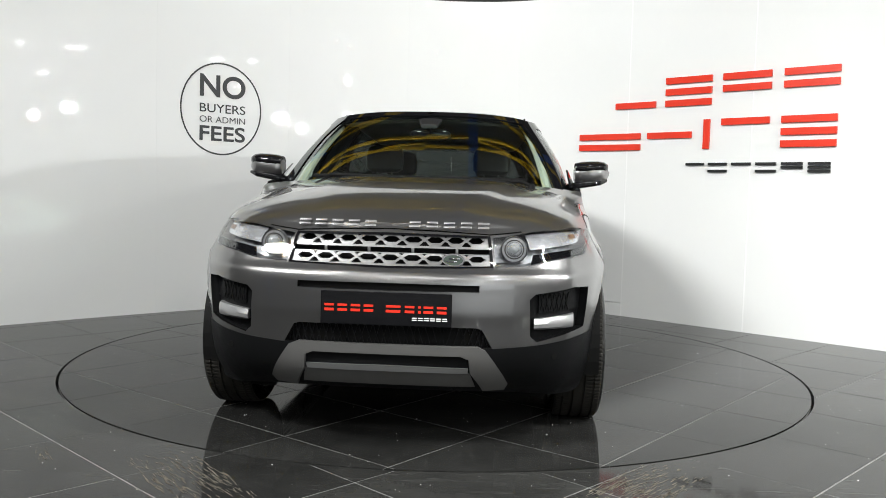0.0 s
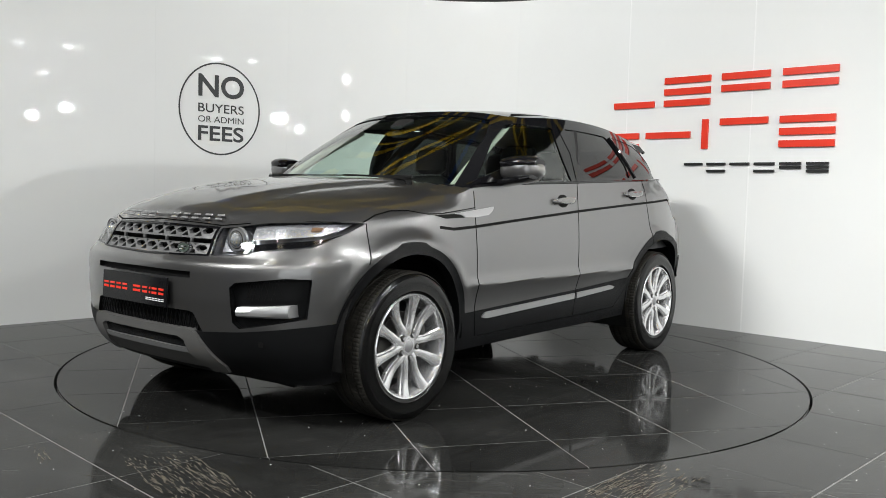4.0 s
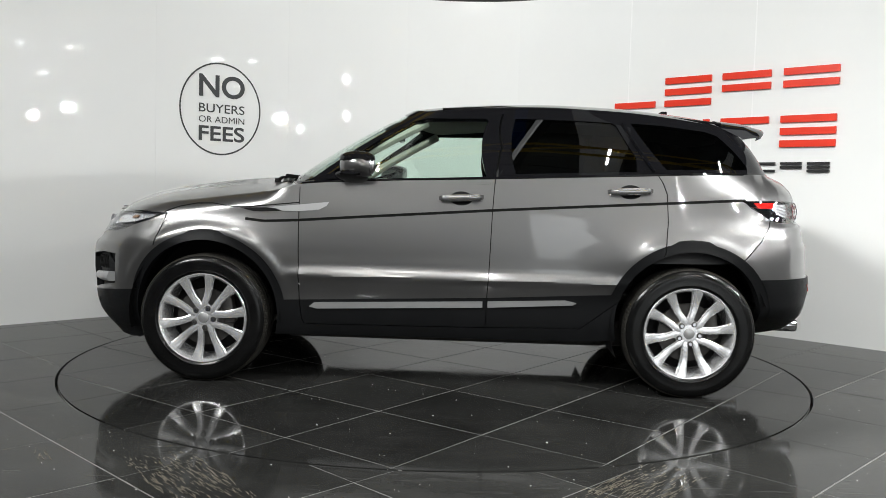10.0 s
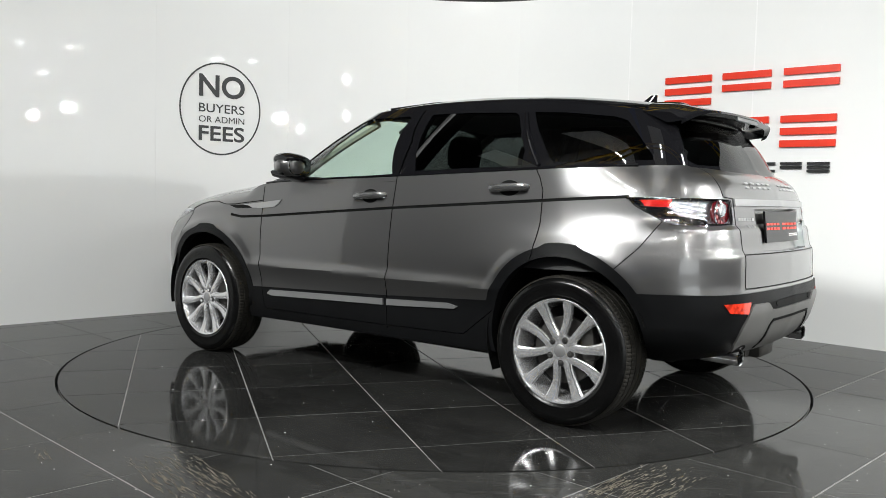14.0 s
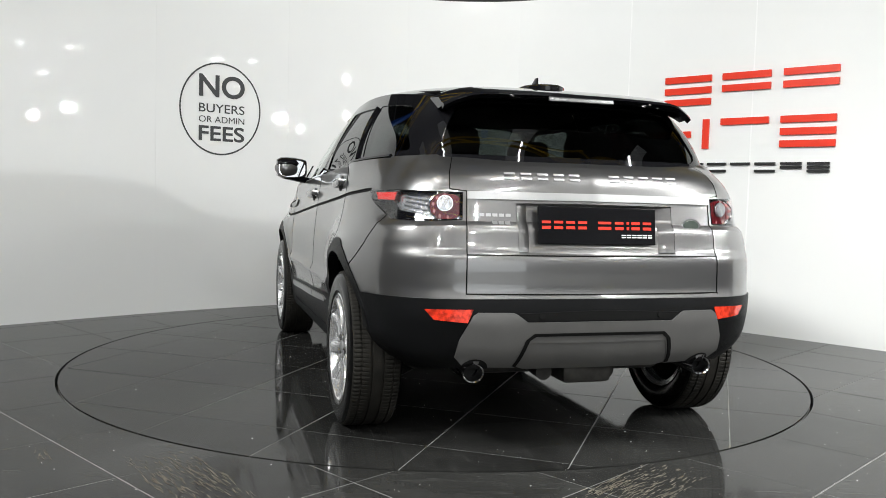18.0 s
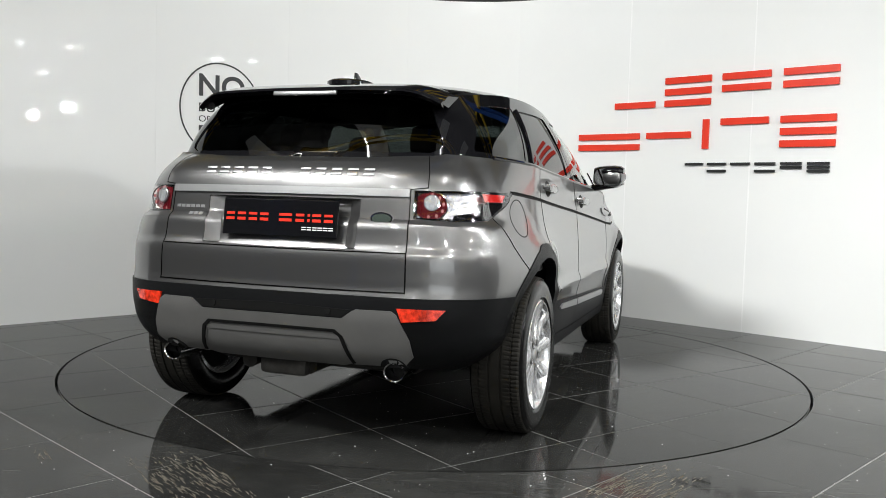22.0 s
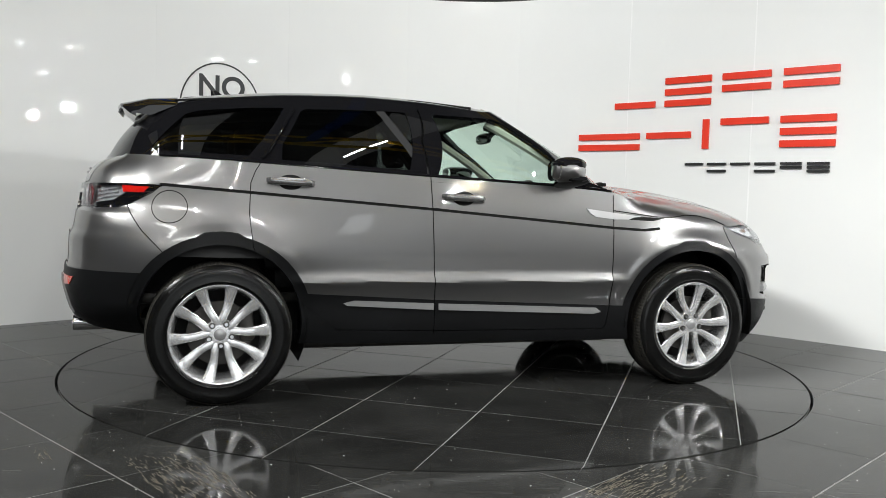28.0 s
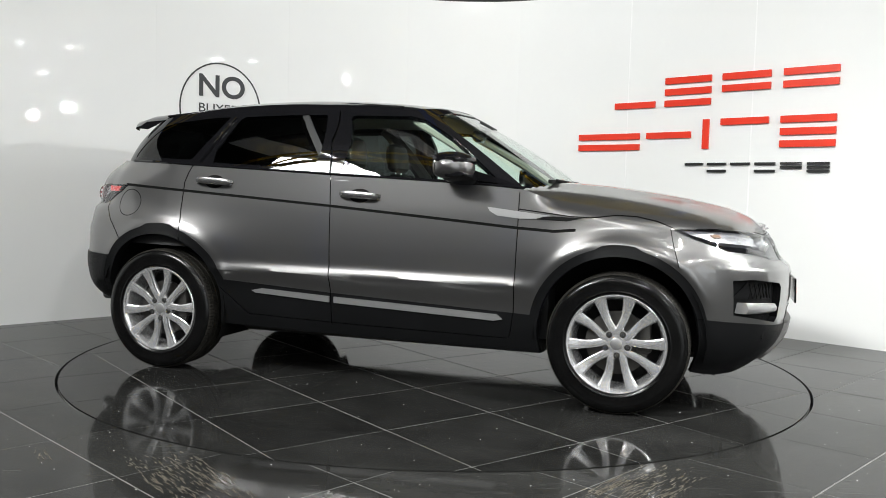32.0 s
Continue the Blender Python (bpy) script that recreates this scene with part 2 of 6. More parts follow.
def revolve(bm, prof, seg=48, axis="y", closed=False):
    """prof: (r, h) pairs turned round the axis; returns rings of vertices."""
    rings = []
    for i in range(seg):
        a = 2 * math.pi * i / seg
        rings.append([bm.verts.new((r * math.cos(a), h, r * math.sin(a)) if axis == "y" else (r * math.cos(a), r * math.sin(a), h)) for r, h in prof])
    n = len(prof)
    for i in range(seg):
        p, q = rings[i], rings[(i + 1) % seg]
        for j in range(n if closed else n - 1):
            k = (j + 1) % n
            bm.faces.new((p[j], p[k], q[k], q[j]))
    return rings


def tube(bm, pts, r, seg=8):
    """A round bar along points."""
    pts = [Vector(p) for p in pts]
    rings = []
    for i, p in enumerate(pts):
        d = (pts[min(i + 1, len(pts) - 1)] - pts[max(i - 1, 0)]).normalized()
        s = d.cross(Vector((0.13, 0.2, 0.97))).normalized()
        u = s.cross(d)
        rings.append([bm.verts.new(p + r * (math.cos(2 * math.pi * k / seg) * s + math.sin(2 * math.pi * k / seg) * u)) for k in range(seg)])
    for a, b in zip(rings, rings[1:]):
        for k in range(seg):
            bm.faces.new((a[k], a[(k + 1) % seg], b[(k + 1) % seg], b[k]))
    bm.faces.new(list(reversed(rings[0])))
    bm.faces.new(rings[-1])


def prism(bm, poly, h0, h1, fn):
    """Extrudes a 2D outline between heights h0 and h1; fn(u, v, h) gives the place."""
    lo = [bm.verts.new(fn(u, v, h0)) for u, v in poly]
    hi = [bm.verts.new(fn(u, v, h1)) for u, v in poly]
    n = len(poly)
    bm.faces.new(hi)
    bm.faces.new(list(reversed(lo)))
    for i in range(n):
        j = (i + 1) % n
        bm.faces.new((lo[i], lo[j], hi[j], hi[i]))


def crom(pts, n=40):
    p = np.asarray(pts, float)
    q = np.vstack([2 * p[0] - p[1], p, 2 * p[-1] - p[-2]])
    out = []
    for i in range(len(p) - 1):
        a, b, c, d = q[i:i + 4]
        for t in np.arange(n) / n:
            out.append(0.5 * (2 * b + (c - a) * t + (2 * a - 5 * b + 4 * c - d) * t * t + (3 * b - a - 3 * c + d) * t ** 3))
    return np.array(out + [p[-1]])


def table(xs, ys, n=24):
    """A smooth function through points, x rising or falling."""
    xs, ys = np.asarray(xs, float), np.asarray(ys, float)
    if xs[0] > xs[-1]:
        xs, ys = xs[::-1], ys[::-1]
    h = np.diff(xs)
    dl = np.diff(ys) / h
    m = np.zeros(len(xs))
    m[0], m[-1] = dl[0], dl[-1]
    for i in range(1, len(xs) - 1):
        if dl[i - 1] * dl[i] > 0:
            w1, w2 = 2 * h[i] + h[i - 1], h[i] + 2 * h[i - 1]
            m[i] = (w1 + w2) / (w1 / dl[i - 1] + w2 / dl[i])

    def f(x):
        x = np.clip(np.asarray(x, float), xs[0], xs[-1])
        i = np.clip(np.searchsorted(xs, x) - 1, 0, len(xs) - 2)
        t = (x - xs[i]) / h[i]
        return ((1 + 2 * t) * (1 - t) ** 2 * ys[i] + t * (1 - t) ** 2 * h[i] * m[i]
                + t * t * (3 - 2 * t) * ys[i + 1] + t * t * (t - 1) * h[i] * m[i + 1])
    return f


def revolve_at(bm, at, prof, seg=32):
    """A turned shape that runs rearwards from a place: (r, distance) pairs."""
    rings = [[bm.verts.new((at[0] - h, at[1] + 1.1 * r * math.cos(2 * math.pi * i / seg), at[2] + 0.95 * r * math.sin(2 * math.pi * i / seg))) for r, h in prof] for i in range(seg)]
    for i in range(seg):
        p, q = rings[i], rings[(i + 1) % seg]
        for j in range(len(prof) - 1):
            bm.faces.new((p[j], p[j + 1], q[j + 1], q[j]))
    bmesh.ops.recalc_face_normals(bm, faces=bm.faces)


# ---------------- the place: curved white wall ----------------
SEAMS = [(-5.0, -1.25), (-4.12, -0.05), (-3.29, 0.85), (-2.42, 1.73), (-1.45, 2.50), (-0.36, 2.99), (0.75, 2.99), (1.70, 2.31),
         (2.53, 1.50), (3.37, 0.73), (4.2, -0.2), (5.0, -1.4)]
WALL_H = 2.985
WC = crom(SEAMS, 12)
WL = np.r_[0, np.cumsum(np.linalg.norm(np.diff(WC, axis=0), axis=1))]
for _ in range(40):
    WC[1:-1] = 0.25 * WC[:-2] + 0.5 * WC[1:-1] + 0.25 * WC[2:]
WT = np.gradient(WC, axis=0)
WT /= np.linalg.norm(WT, axis=1)[:, None]


def wall_at(a, z, out=0.0):
    """A place on the wall: metres along it, height, metres in front of it."""
    x, y = np.interp(a, WL, WC[:, 0]), np.interp(a, WL, WC[:, 1])
    tx, ty = np.interp(a, WL, WT[:, 0]), np.interp(a, WL, WT[:, 1])
    return Vector((x + ty * out, y - tx * out, z))


def build_wall():
    bm = bmesh.new()
    a0, a1 = WL[0], WL[-1]
    sheet = [(a0 + (a1 - a0) * i / 150) for i in range(151)]
    rows = [[bm.verts.new(wall_at(a, z, o)) for a in sheet] for o, z in ((-0.012, -0.05), (-0.012, WALL_H - 0.02), (-0.09, WALL_H - 0.02), (-0.09, -0.05))]
    for r in range(4):
        p, q = rows[r], rows[(r + 1) % 4]
        for i in range(150):
            bm.faces.new((p[i], p[i + 1], q[i + 1], q[i]))
    wall = tagged(finish("wall_back", bm, WALLW), "curved white wall of tall glossy panels", "wall", kind="structure")
    for k in range(len(SEAMS) - 1):
        s0, s1 = WL[k * 12] + 0.0002, WL[(k + 1) * 12] - 0.0002
        spans = [(0.0, WALL_H)] if k != 6 else [(0.0, 0.118), (0.123, WALL_H)]
        for z0, z1 in spans:
            bm = bmesh.new()
            n = 30
            cols = [s0 + (s1 - s0) * i / n for i in range(n + 1)]
            f0 = [bm.verts.new(wall_at(a, z0)) for a in cols]
            f1 = [bm.verts.new(wall_at(a, z1)) for a in cols]
            b0 = [bm.verts.new(wall_at(a, z0, -0.01)) for a in cols]
            b1 = [bm.verts.new(wall_at(a, z1, -0.01)) for a in cols]
            for i in range(n):
                bm.faces.new((f0[i], f0[i + 1], f1[i + 1], f1[i]))
                bm.faces.new((f1[i], f1[i + 1], b1[i + 1], b1[i]))
            bm.faces.new((f0[0], f1[0], b1[0], b0[0]))
            bm.faces.new((f0[n], b0[n], b1[n], f1[n]))
            part("panel", bm, WALLW, wall)
    for k in (7, 8):
        bm = bmesh.new()
        a = WL[k * 12]
        prism(bm, [(a - 0.005, 0), (a + 0.005, 0), (a + 0.005, WALL_H), (a - 0.005, WALL_H)], -0.004, 0.002, lambda u, v, h: wall_at(u, v, h))
        part("joint_strip", bm, JOINT, wall, smooth=False)
    return wall


build_wall()


def wall_sign_bars():
    """The trader's sign: red and black raised bars in the size and place of its lettering."""
    sign = tagged(new("wall_sign"), "raised red and black bar sign fixed to the white wall", "sign")
    sign.location = wall_at(9.4, 1.7)
    inv = Matrix.Translation(-sign.location)

    def bar(a0, a1, z0, z1, material, lean=0.0):
        bm = bmesh.new()
        n = max(1, int((a1 - a0) / 0.08))
        cols = [a0 + (a1 - a0) * i / n for i in range(n + 1)]
        rings = [[bm.verts.new(inv @ wall_at(a + l, z, o)) for o, z, l in ((0.002, z0, 0), (0.022, z0, 0), (0.022, z1, lean), (0.002, z1, lean))] for a in cols]
        for p, q in zip(rings, rings[1:]):
            for i in range(4):
                bm.faces.new((p[i], q[i], q[(i + 1) % 4], p[(i + 1) % 4]))
        bm.faces.new(list(reversed(rings[0])))
        bm.faces.new(rings[-1])
        bmesh.ops.recalc_face_normals(bm, faces=bm.faces)
        part("bar", bm, material, sign, smooth=False)

    def row(boxes, z0, z1, th, material):
        for a0, a1, kinds in boxes:
            zm = (z0 + z1) / 2
            for k in kinds:
                if k == "t":
                    bar(a0, a1, z1 - th, z1, material)
                elif k == "m":
                    bar(a0, a1, zm - th / 2, zm + th / 2, material)
                elif k == "b":
                    bar(a0, a1, z0, z0 + th, material)
                elif k == "v":
                    bar((a0 + a1) / 2 - th / 2, (a0 + a1) / 2 + th / 2, z0, z1, material)

    row([(8.565, 8.965, "b"), (9.06, 9.49, "tmb"), (9.59, 10.0, "tm"), (10.10, 10.518, "tm")], 1.898, 2.148, 0.055, SIGN_RED)
    row([(8.19, 8.825, "mb"), (8.895, 9.32, "m"), (9.415, 9.50, "v"), (9.59, 9.997, "t"), (10.092, 10.512, "tmb")], 1.524, 1.774, 0.055, SIGN_RED)
    w = (10.52 - 9.28) / 6
    row([(9.28 + w * i, 9.28 + w * i + w * 0.8, k) for i, k in enumerate(("t", "tb", "t", "tb", "tm", "tmb"))], 1.325, 1.405, 0.021, SIGN_BLACK)


wall_sign_bars()


def notice():
    """Round notice in dark vinyl on the wall."""
    th = tagged(new("wall_notice"), "round charcoal vinyl notice lettered on the white wall", "sign")
    ca, cz = 4.54, 1.777
    th.location = wall_at(ca, cz)
    inv = Matrix.Translation(-th.location)
    bm = bmesh.new()
    n = 96
    r0, r1 = 0.392, 0.406
    ring = [[bm.verts.new(inv @ wall_at(ca + r * 0.945 * math.cos(2 * math.pi * i / n), cz + r * math.sin(2 * math.pi * i / n), o))
             for r, o in ((r0, 0.002), (r0, 0.004), (r1, 0.004), (r1, 0.002))] for i in range(n)]
    for i in range(n):
        p, q = ring[i], ring[(i + 1) % n]
        for k in range(3):
            bm.faces.new((p[k], q[k], q[k + 1], p[k + 1]))
    bmesh.ops.recalc_face_normals(bm, faces=bm.faces)
    part("ring", bm, VINYL, th, smooth=False)
    for text, z0, z1, bold in (("NO", 1.876, 2.074, 0.045), ("BUYERS", 1.742, 1.819, 0.012), ("OR ADMIN", 1.655, 1.710, 0.0), ("FEES", 1.493, 1.626, 0.035)):
        cu = bpy.data.curves.new("lettering", "FONT")
        cu.body, cu.size, cu.offset, cu.extrude = text, 1.0, bold / 2, 0.0
        tmp = new("lettering_source", cu)
        me = bpy.data.meshes.new_from_object(tmp)
        bpy.data.objects.remove(tmp)
        co = np.array([v.co[:] for v in me.vertices])
        lo, hi = co.min(0), co.max(0)
        a0, a1 = 4.336, 4.768
        for v in me.vertices:
            u = a0 + (v.co.x - lo[0]) / (hi[0] - lo[0]) * (a1 - a0)
            z = z0 + (v.co.y - lo[1]) / (hi[1] - lo[1]) * (z1 - z0)
            v.co = inv @ wall_at(u, z, 0.004)
        me.materials.append(VINYL)
        ob = new("lettering", me)
        ob.parent = th


notice()

# ---------------- floor and turntable ----------------
TABLE_R = 2.25
PITCH_T = 0.611


def tile_mesh(name, cu, cv, to_xy, keep, radius, material):
    """A floor tile at lattice cell (cu, cv); those that meet the circle are cut along it."""
    g = 0.0026
    u0, u1, v0, v1 = cu + g, cu + PITCH_T - g, cv + g, cv + PITCH_T - g
    pts = [to_xy(u, v) for u in (u0, u1) for v in (v0, v1)]
    rs = [math.hypot(*p) for p in pts]
    mid = to_xy((u0 + u1) / 2, (v0 + v1) / 2)
    inside = all(r < radius for r in rs)
    outside = min(rs) > radius + 0.13 or (min(rs) > radius and math.hypot(*mid) > radius + 0.45)
    bm = bmesh.new()
    if (keep == "in" and inside) or (keep == "out" and outside):
        e = 0.0015
        top = [bm.verts.new((*to_xy(u, v), 0)) for u, v in ((u0 + e, v0 + e), (u1 - e, v0 + e), (u1 - e, v1 - e), (u0 + e, v1 - e))]
        low = [bm.verts.new((*to_xy(u, v), -e)) for u, v in ((u0, v0), (u1, v0), (u1, v1), (u0, v1))]
        bot = [bm.verts.new((*to_xy(u, v), -0.009)) for u, v in ((u0, v0), (u1, v0), (u1, v1), (u0, v1))]
        bm.faces.new(top)
        for i in range(4):
            j = (i + 1) % 4
            bm.faces.new((top[j], top[i], low[i], low[j]))
            bm.faces.new((low[j], low[i], bot[i], bot[j]))
    else:
        n = 22
        grid = []
        for i in range(n + 1):
            col = []
            for j in range(n + 1):
                x, y = to_xy(u0 + (u1 - u0) * i / n, v0 + (v1 - v0) * j / n)
                r = math.hypot(x, y)
                bad = r > radius if keep == "in" else r < radius
                if bad and r > 0.1:
                    x, y = x * radius / r, y * radius / r
                col.append((x, y, bad))
            grid.append(col)
        vs = {}

        def vert(i, j):
            if (i, j) not in vs:
                vs[(i, j)] = bm.verts.new((grid[i][j][0], grid[i][j][1], 0))
            return vs[(i, j)]
        for i in range(n):
            for j in range(n):
                q = [(i, j), (i + 1, j), (i + 1, j + 1), (i, j + 1)]
                if not all(grid[a][b][2] for a, b in q):
                    bm.faces.new([vert(a, b) for a, b in q])
        if not bm.faces:
            bm.free()
            return None
        bmesh.ops.dissolve_limit(bm, angle_limit=0.01, verts=bm.verts, edges=bm.edges)
        rim = [ed for ed in bm.edges if ed.is_boundary]
        ex = bmesh.ops.extrude_edge_only(bm, edges=rim)
        for v in ex["geom"]:
            if isinstance(v, bmesh.types.BMVert):
                v.co.z = -0.009
    bmesh.ops.recalc_face_normals(bm, faces=bm.faces)
    if sum(f.normal.z for f in bm.faces if abs(f.normal.z) > 0.5) < 0:
        bmesh.ops.reverse_faces(bm, faces=bm.faces)
    me = bpy.data.meshes.new(name)
    bm.to_mesh(me)
    bm.free()
    me.materials.append(material)
    return me


def disc(bm, r0, r1, z, seg=160):
    a = [bm.verts.new((r1 * math.cos(2 * math.pi * i / seg), r1 * math.sin(2 * math.pi * i / seg), z)) for i in range(seg)]
    if r0 <= 0:
        bm.faces.new(a)
        return a
    b = [bm.verts.new((r0 * math.cos(2 * math.pi * i / seg), r0 * math.sin(2 * math.pi * i / seg), z)) for i in range(seg)]
    for i in range(seg):
        j = (i + 1) % seg
        bm.faces.new((b[i], a[i], a[j], b[j]))
    return a


def lattice(angle, o1, o2, off=(0, 0)):
    """Tile lattice turned by angle; o1 and o2 shift its two families of joints."""
    c, s = math.cos(radians(angle)), math.sin(radians(angle))
    return lambda u, v: ((u + o1) * c + (v + o2) * s + off[0], (u + o1) * s - (v + o2) * c + off[1])


def build_floor():
    bm = bmesh.new()
    inner = disc(bm, TABLE_R + 0.007, 5.0, -0.0012)
    far = [bm.verts.new((60 * math.cos(2 * math.pi * i / 160), 60 * math.sin(2 * math.pi * i / 160), -0.0012)) for i in range(160)]
    for i in range(160):
        j = (i + 1) % 160
        bm.faces.new((inner[i], far[i], far[j], inner[j]))
    ground = tagged(finish("ground", bm, GROUT, smooth=False), "dark hall floor under polished black tiles with pale joints", "floor", kind="structure")
    bm = bmesh.new()
    disc(bm, 0, TABLE_R + 0.03, -0.06)
    well = [[bm.verts.new(((TABLE_R + 0.007) * math.cos(2 * math.pi * i / 160), (TABLE_R + 0.007) * math.sin(2 * math.pi * i / 160), z)) for z in (-0.06, -0.0012)] for i in range(160)]
    for i in range(160):
        p, q = well[i], well[(i + 1) % 160]
        bm.faces.new((p[0], p[1], q[1], q[0]))
    part("turntable_pit", bm, EDGE, ground, "black gap round the turntable", smooth=False)
    # joints of the fixed floor: u runs at 45.6 degrees, v across it
    k0u, k0v = -1.915, 0.86
    fn = lattice(45.6, k0u, k0v)
    near, rest = [], []
    for i in range(-24, 25):
        for j in range(-24, 29):
            cu, cv = i * PITCH_T, j * PITCH_T
            x, y = fn(cu + PITCH_T / 2, cv + PITCH_T / 2)
            r = math.hypot(x, y)
            if r < TABLE_R - 0.45 or y > 3.4 or y < -11.0 or abs(x) > 10.0:
                continue
            me = tile_mesh("tile", cu, cv, fn, "out", TABLE_R + 0.007, TILE)
            if me:
                (near if r < 4.6 else rest).append(me)
    for me in near:
        o = new("tile", me)
        o.parent = ground
    bm = bmesh.new()
    for me in rest:
        bm.from_mesh(me)
    tagged(part("tiling", bm, TILE, ground, smooth=False), kind="stuff")
    return ground


def build_turntable():
    th = tagged(new("turntable"), "round turntable of polished black tiles set flush in the floor", "turntable")
    bm = bmesh.new()
    top = disc(bm, 0, TABLE_R - 0.009, -0.0012)
    low = disc(bm, 0, TABLE_R - 0.009, -0.05)
    for i in range(len(top)):
        j = (i + 1) % len(top)
        bm.faces.new((top[i], low[i], low[j], top[j]))
    part("platform", bm, GROUT, th, smooth=False)
    fn = lattice(55.3, 0.115, 0.032, CAR_OFF)
    for i in range(-6, 7):
        for j in range(-6, 7):
            cu, cv = i * PITCH_T, j * PITCH_T
            if math.hypot(*fn(cu + PITCH_T / 2, cv + PITCH_T / 2)) > TABLE_R + 0.45:
                continue
            me = tile_mesh("tile", cu, cv, fn, "in", TABLE_R - 0.008, TABLE_TILE)
            if me:
                o = new("tile", me)
                o.parent = th
    return th


build_floor()
TURNTABLE = build_turntable()


def hall_front():
    """Wide daylit opening in the hall's front, in a steel frame."""
    th = tagged(new("door_1"), "wide open daylit doorway in a grey steel frame", "door", kind="structure")
    th.location = (5.0, -17.8, 0)
    for sg in (-1, 1):
        bm = bmesh.new()
        box(bm, (sg * 4.28, 0, 2.3), (0.14, 0.1, 4.6), 0.01)
        part("jamb", bm, HALL_ROOF, th, smooth=False)
    bm = bmesh.new()
    box(bm, (0, 0, 4.67), (8.7, 0.1, 0.14), 0.01)
    part("lintel", bm, HALL_ROOF, th, smooth=False)


def build_hall():
    """The hall behind and above: cladding, roof, painted steel."""
    bm = bmesh.new()
    x0, x1, y0, y1, zt = -13.0, 13.0, -18.0, 9.0, 6.4
    for c, s in (((x0, (y0 + y1) / 2, zt / 2), (0.2, y1 - y0, zt)), ((x1, (y0 + y1) / 2, zt / 2), (0.2, y1 - y0, zt)),
                 ((0, y0, zt / 2), (x1 - x0, 0.2, zt)), ((0, y1, zt / 2), (x1 - x0, 0.2, zt))):
        box(bm, c, s)
    tagged(finish("wall_hall", bm, HALL, smooth=False), "grey clad walls of the wide hall", "wall", kind="structure")
    bm = bmesh.new()
    for i in range(54):
        box(bm, (0, y0 + 0.25 + i * 0.5, zt + 0.1 + (0.03 if i % 2 else 0)), (x1 - x0, 0.5, 0.1))
    tagged(finish("ceiling", bm, HALL_ROOF, smooth=False), "ribbed grey sheet roof of the hall", "ceiling", kind="structure")
    # Added glowing roof strips, a soft fill for the hall from above.
    for xk in (-6.0, -2.0, 2.0, 6.0):
        bm = bmesh.new()
        box(bm, (xk, -5.2, zt + 0.035), (1.0, 6.5, 0.03))
        tagged(finish("skylight", bm, ROOF_GLOW, smooth=False), "added glowing strip in the hall roof", "skylight", kind="structure")
    for yk in (-14.0, -9.0, -4.0, 2.2, 4.2):
        tr = tagged(new("roof_truss"), "yellow painted steel roof truss", "truss", "trusses under the roof")
        tr.location = (0, yk, 0)
        for z in (5.3, 6.2):
            bm = bmesh.new()
            box(bm, (0, 0, z), (25.6, 0.12, 0.12), 0.01)
            part("chord", bm, YELLOW, tr, smooth=False)
        for i in range(16):
            bm = bmesh.new()
            xa = -12.6 + i * 1.6
            up = i % 2 == 0
            tube(bm, [(xa, 0, 5.3 if up else 6.2), (xa + 1.6, 0, 6.2 if up else 5.3)], 0.05, 6)
            part("brace", bm, YELLOW, tr)
        for xs in ((-7.0,) if yk < 0 else (-7.0, 7.5) if yk < 3 else (-7.0, -3.6, 3.6, 7.5)):
            col = tagged(new("steel_column"), "blue painted steel column holding a roof truss", "column", "columns in the hall")
            col.location = (xs, yk - (3.2 if yk < 0 else 0), 0)
            bm = bmesh.new()
            box(bm, (0, 0, 3.2), (0.02, 0.24, 6.36))
            part("web", bm, BLUE, col, smooth=False)
            for sg in (-1, 1):
                bm = bmesh.new()
                box(bm, (0, sg * 0.13, 3.2), (0.24, 0.02, 6.36))
                part("flange", bm, BLUE, col, smooth=False)
            bm = bmesh.new()
            box(bm, (0, 0, 0.012), (0.4, 0.4, 0.024), 0.004)
            part("base_plate", bm, BLUE, col, smooth=False)


build_hall()
hall_front()


def roof_beam():
    """Blue steel beam that runs lengthwise under the trusses."""
    th = tagged(new("roof_beam"), "blue painted steel beam under the hall roof", "beam")
    th.location = (0.45, 1.0, 5.1)
    for sg in (-1, 1):
        bm = bmesh.new()
        box(bm, (0, 0, sg * 0.12), (0.18, 9.0, 0.02))
        part("flange", bm, BLUE, th, smooth=False)
    bm = bmesh.new()
    box(bm, (0, 0, 0), (0.02, 9.0, 0.22))
    part("web", bm, BLUE, th, smooth=False)


roof_beam()


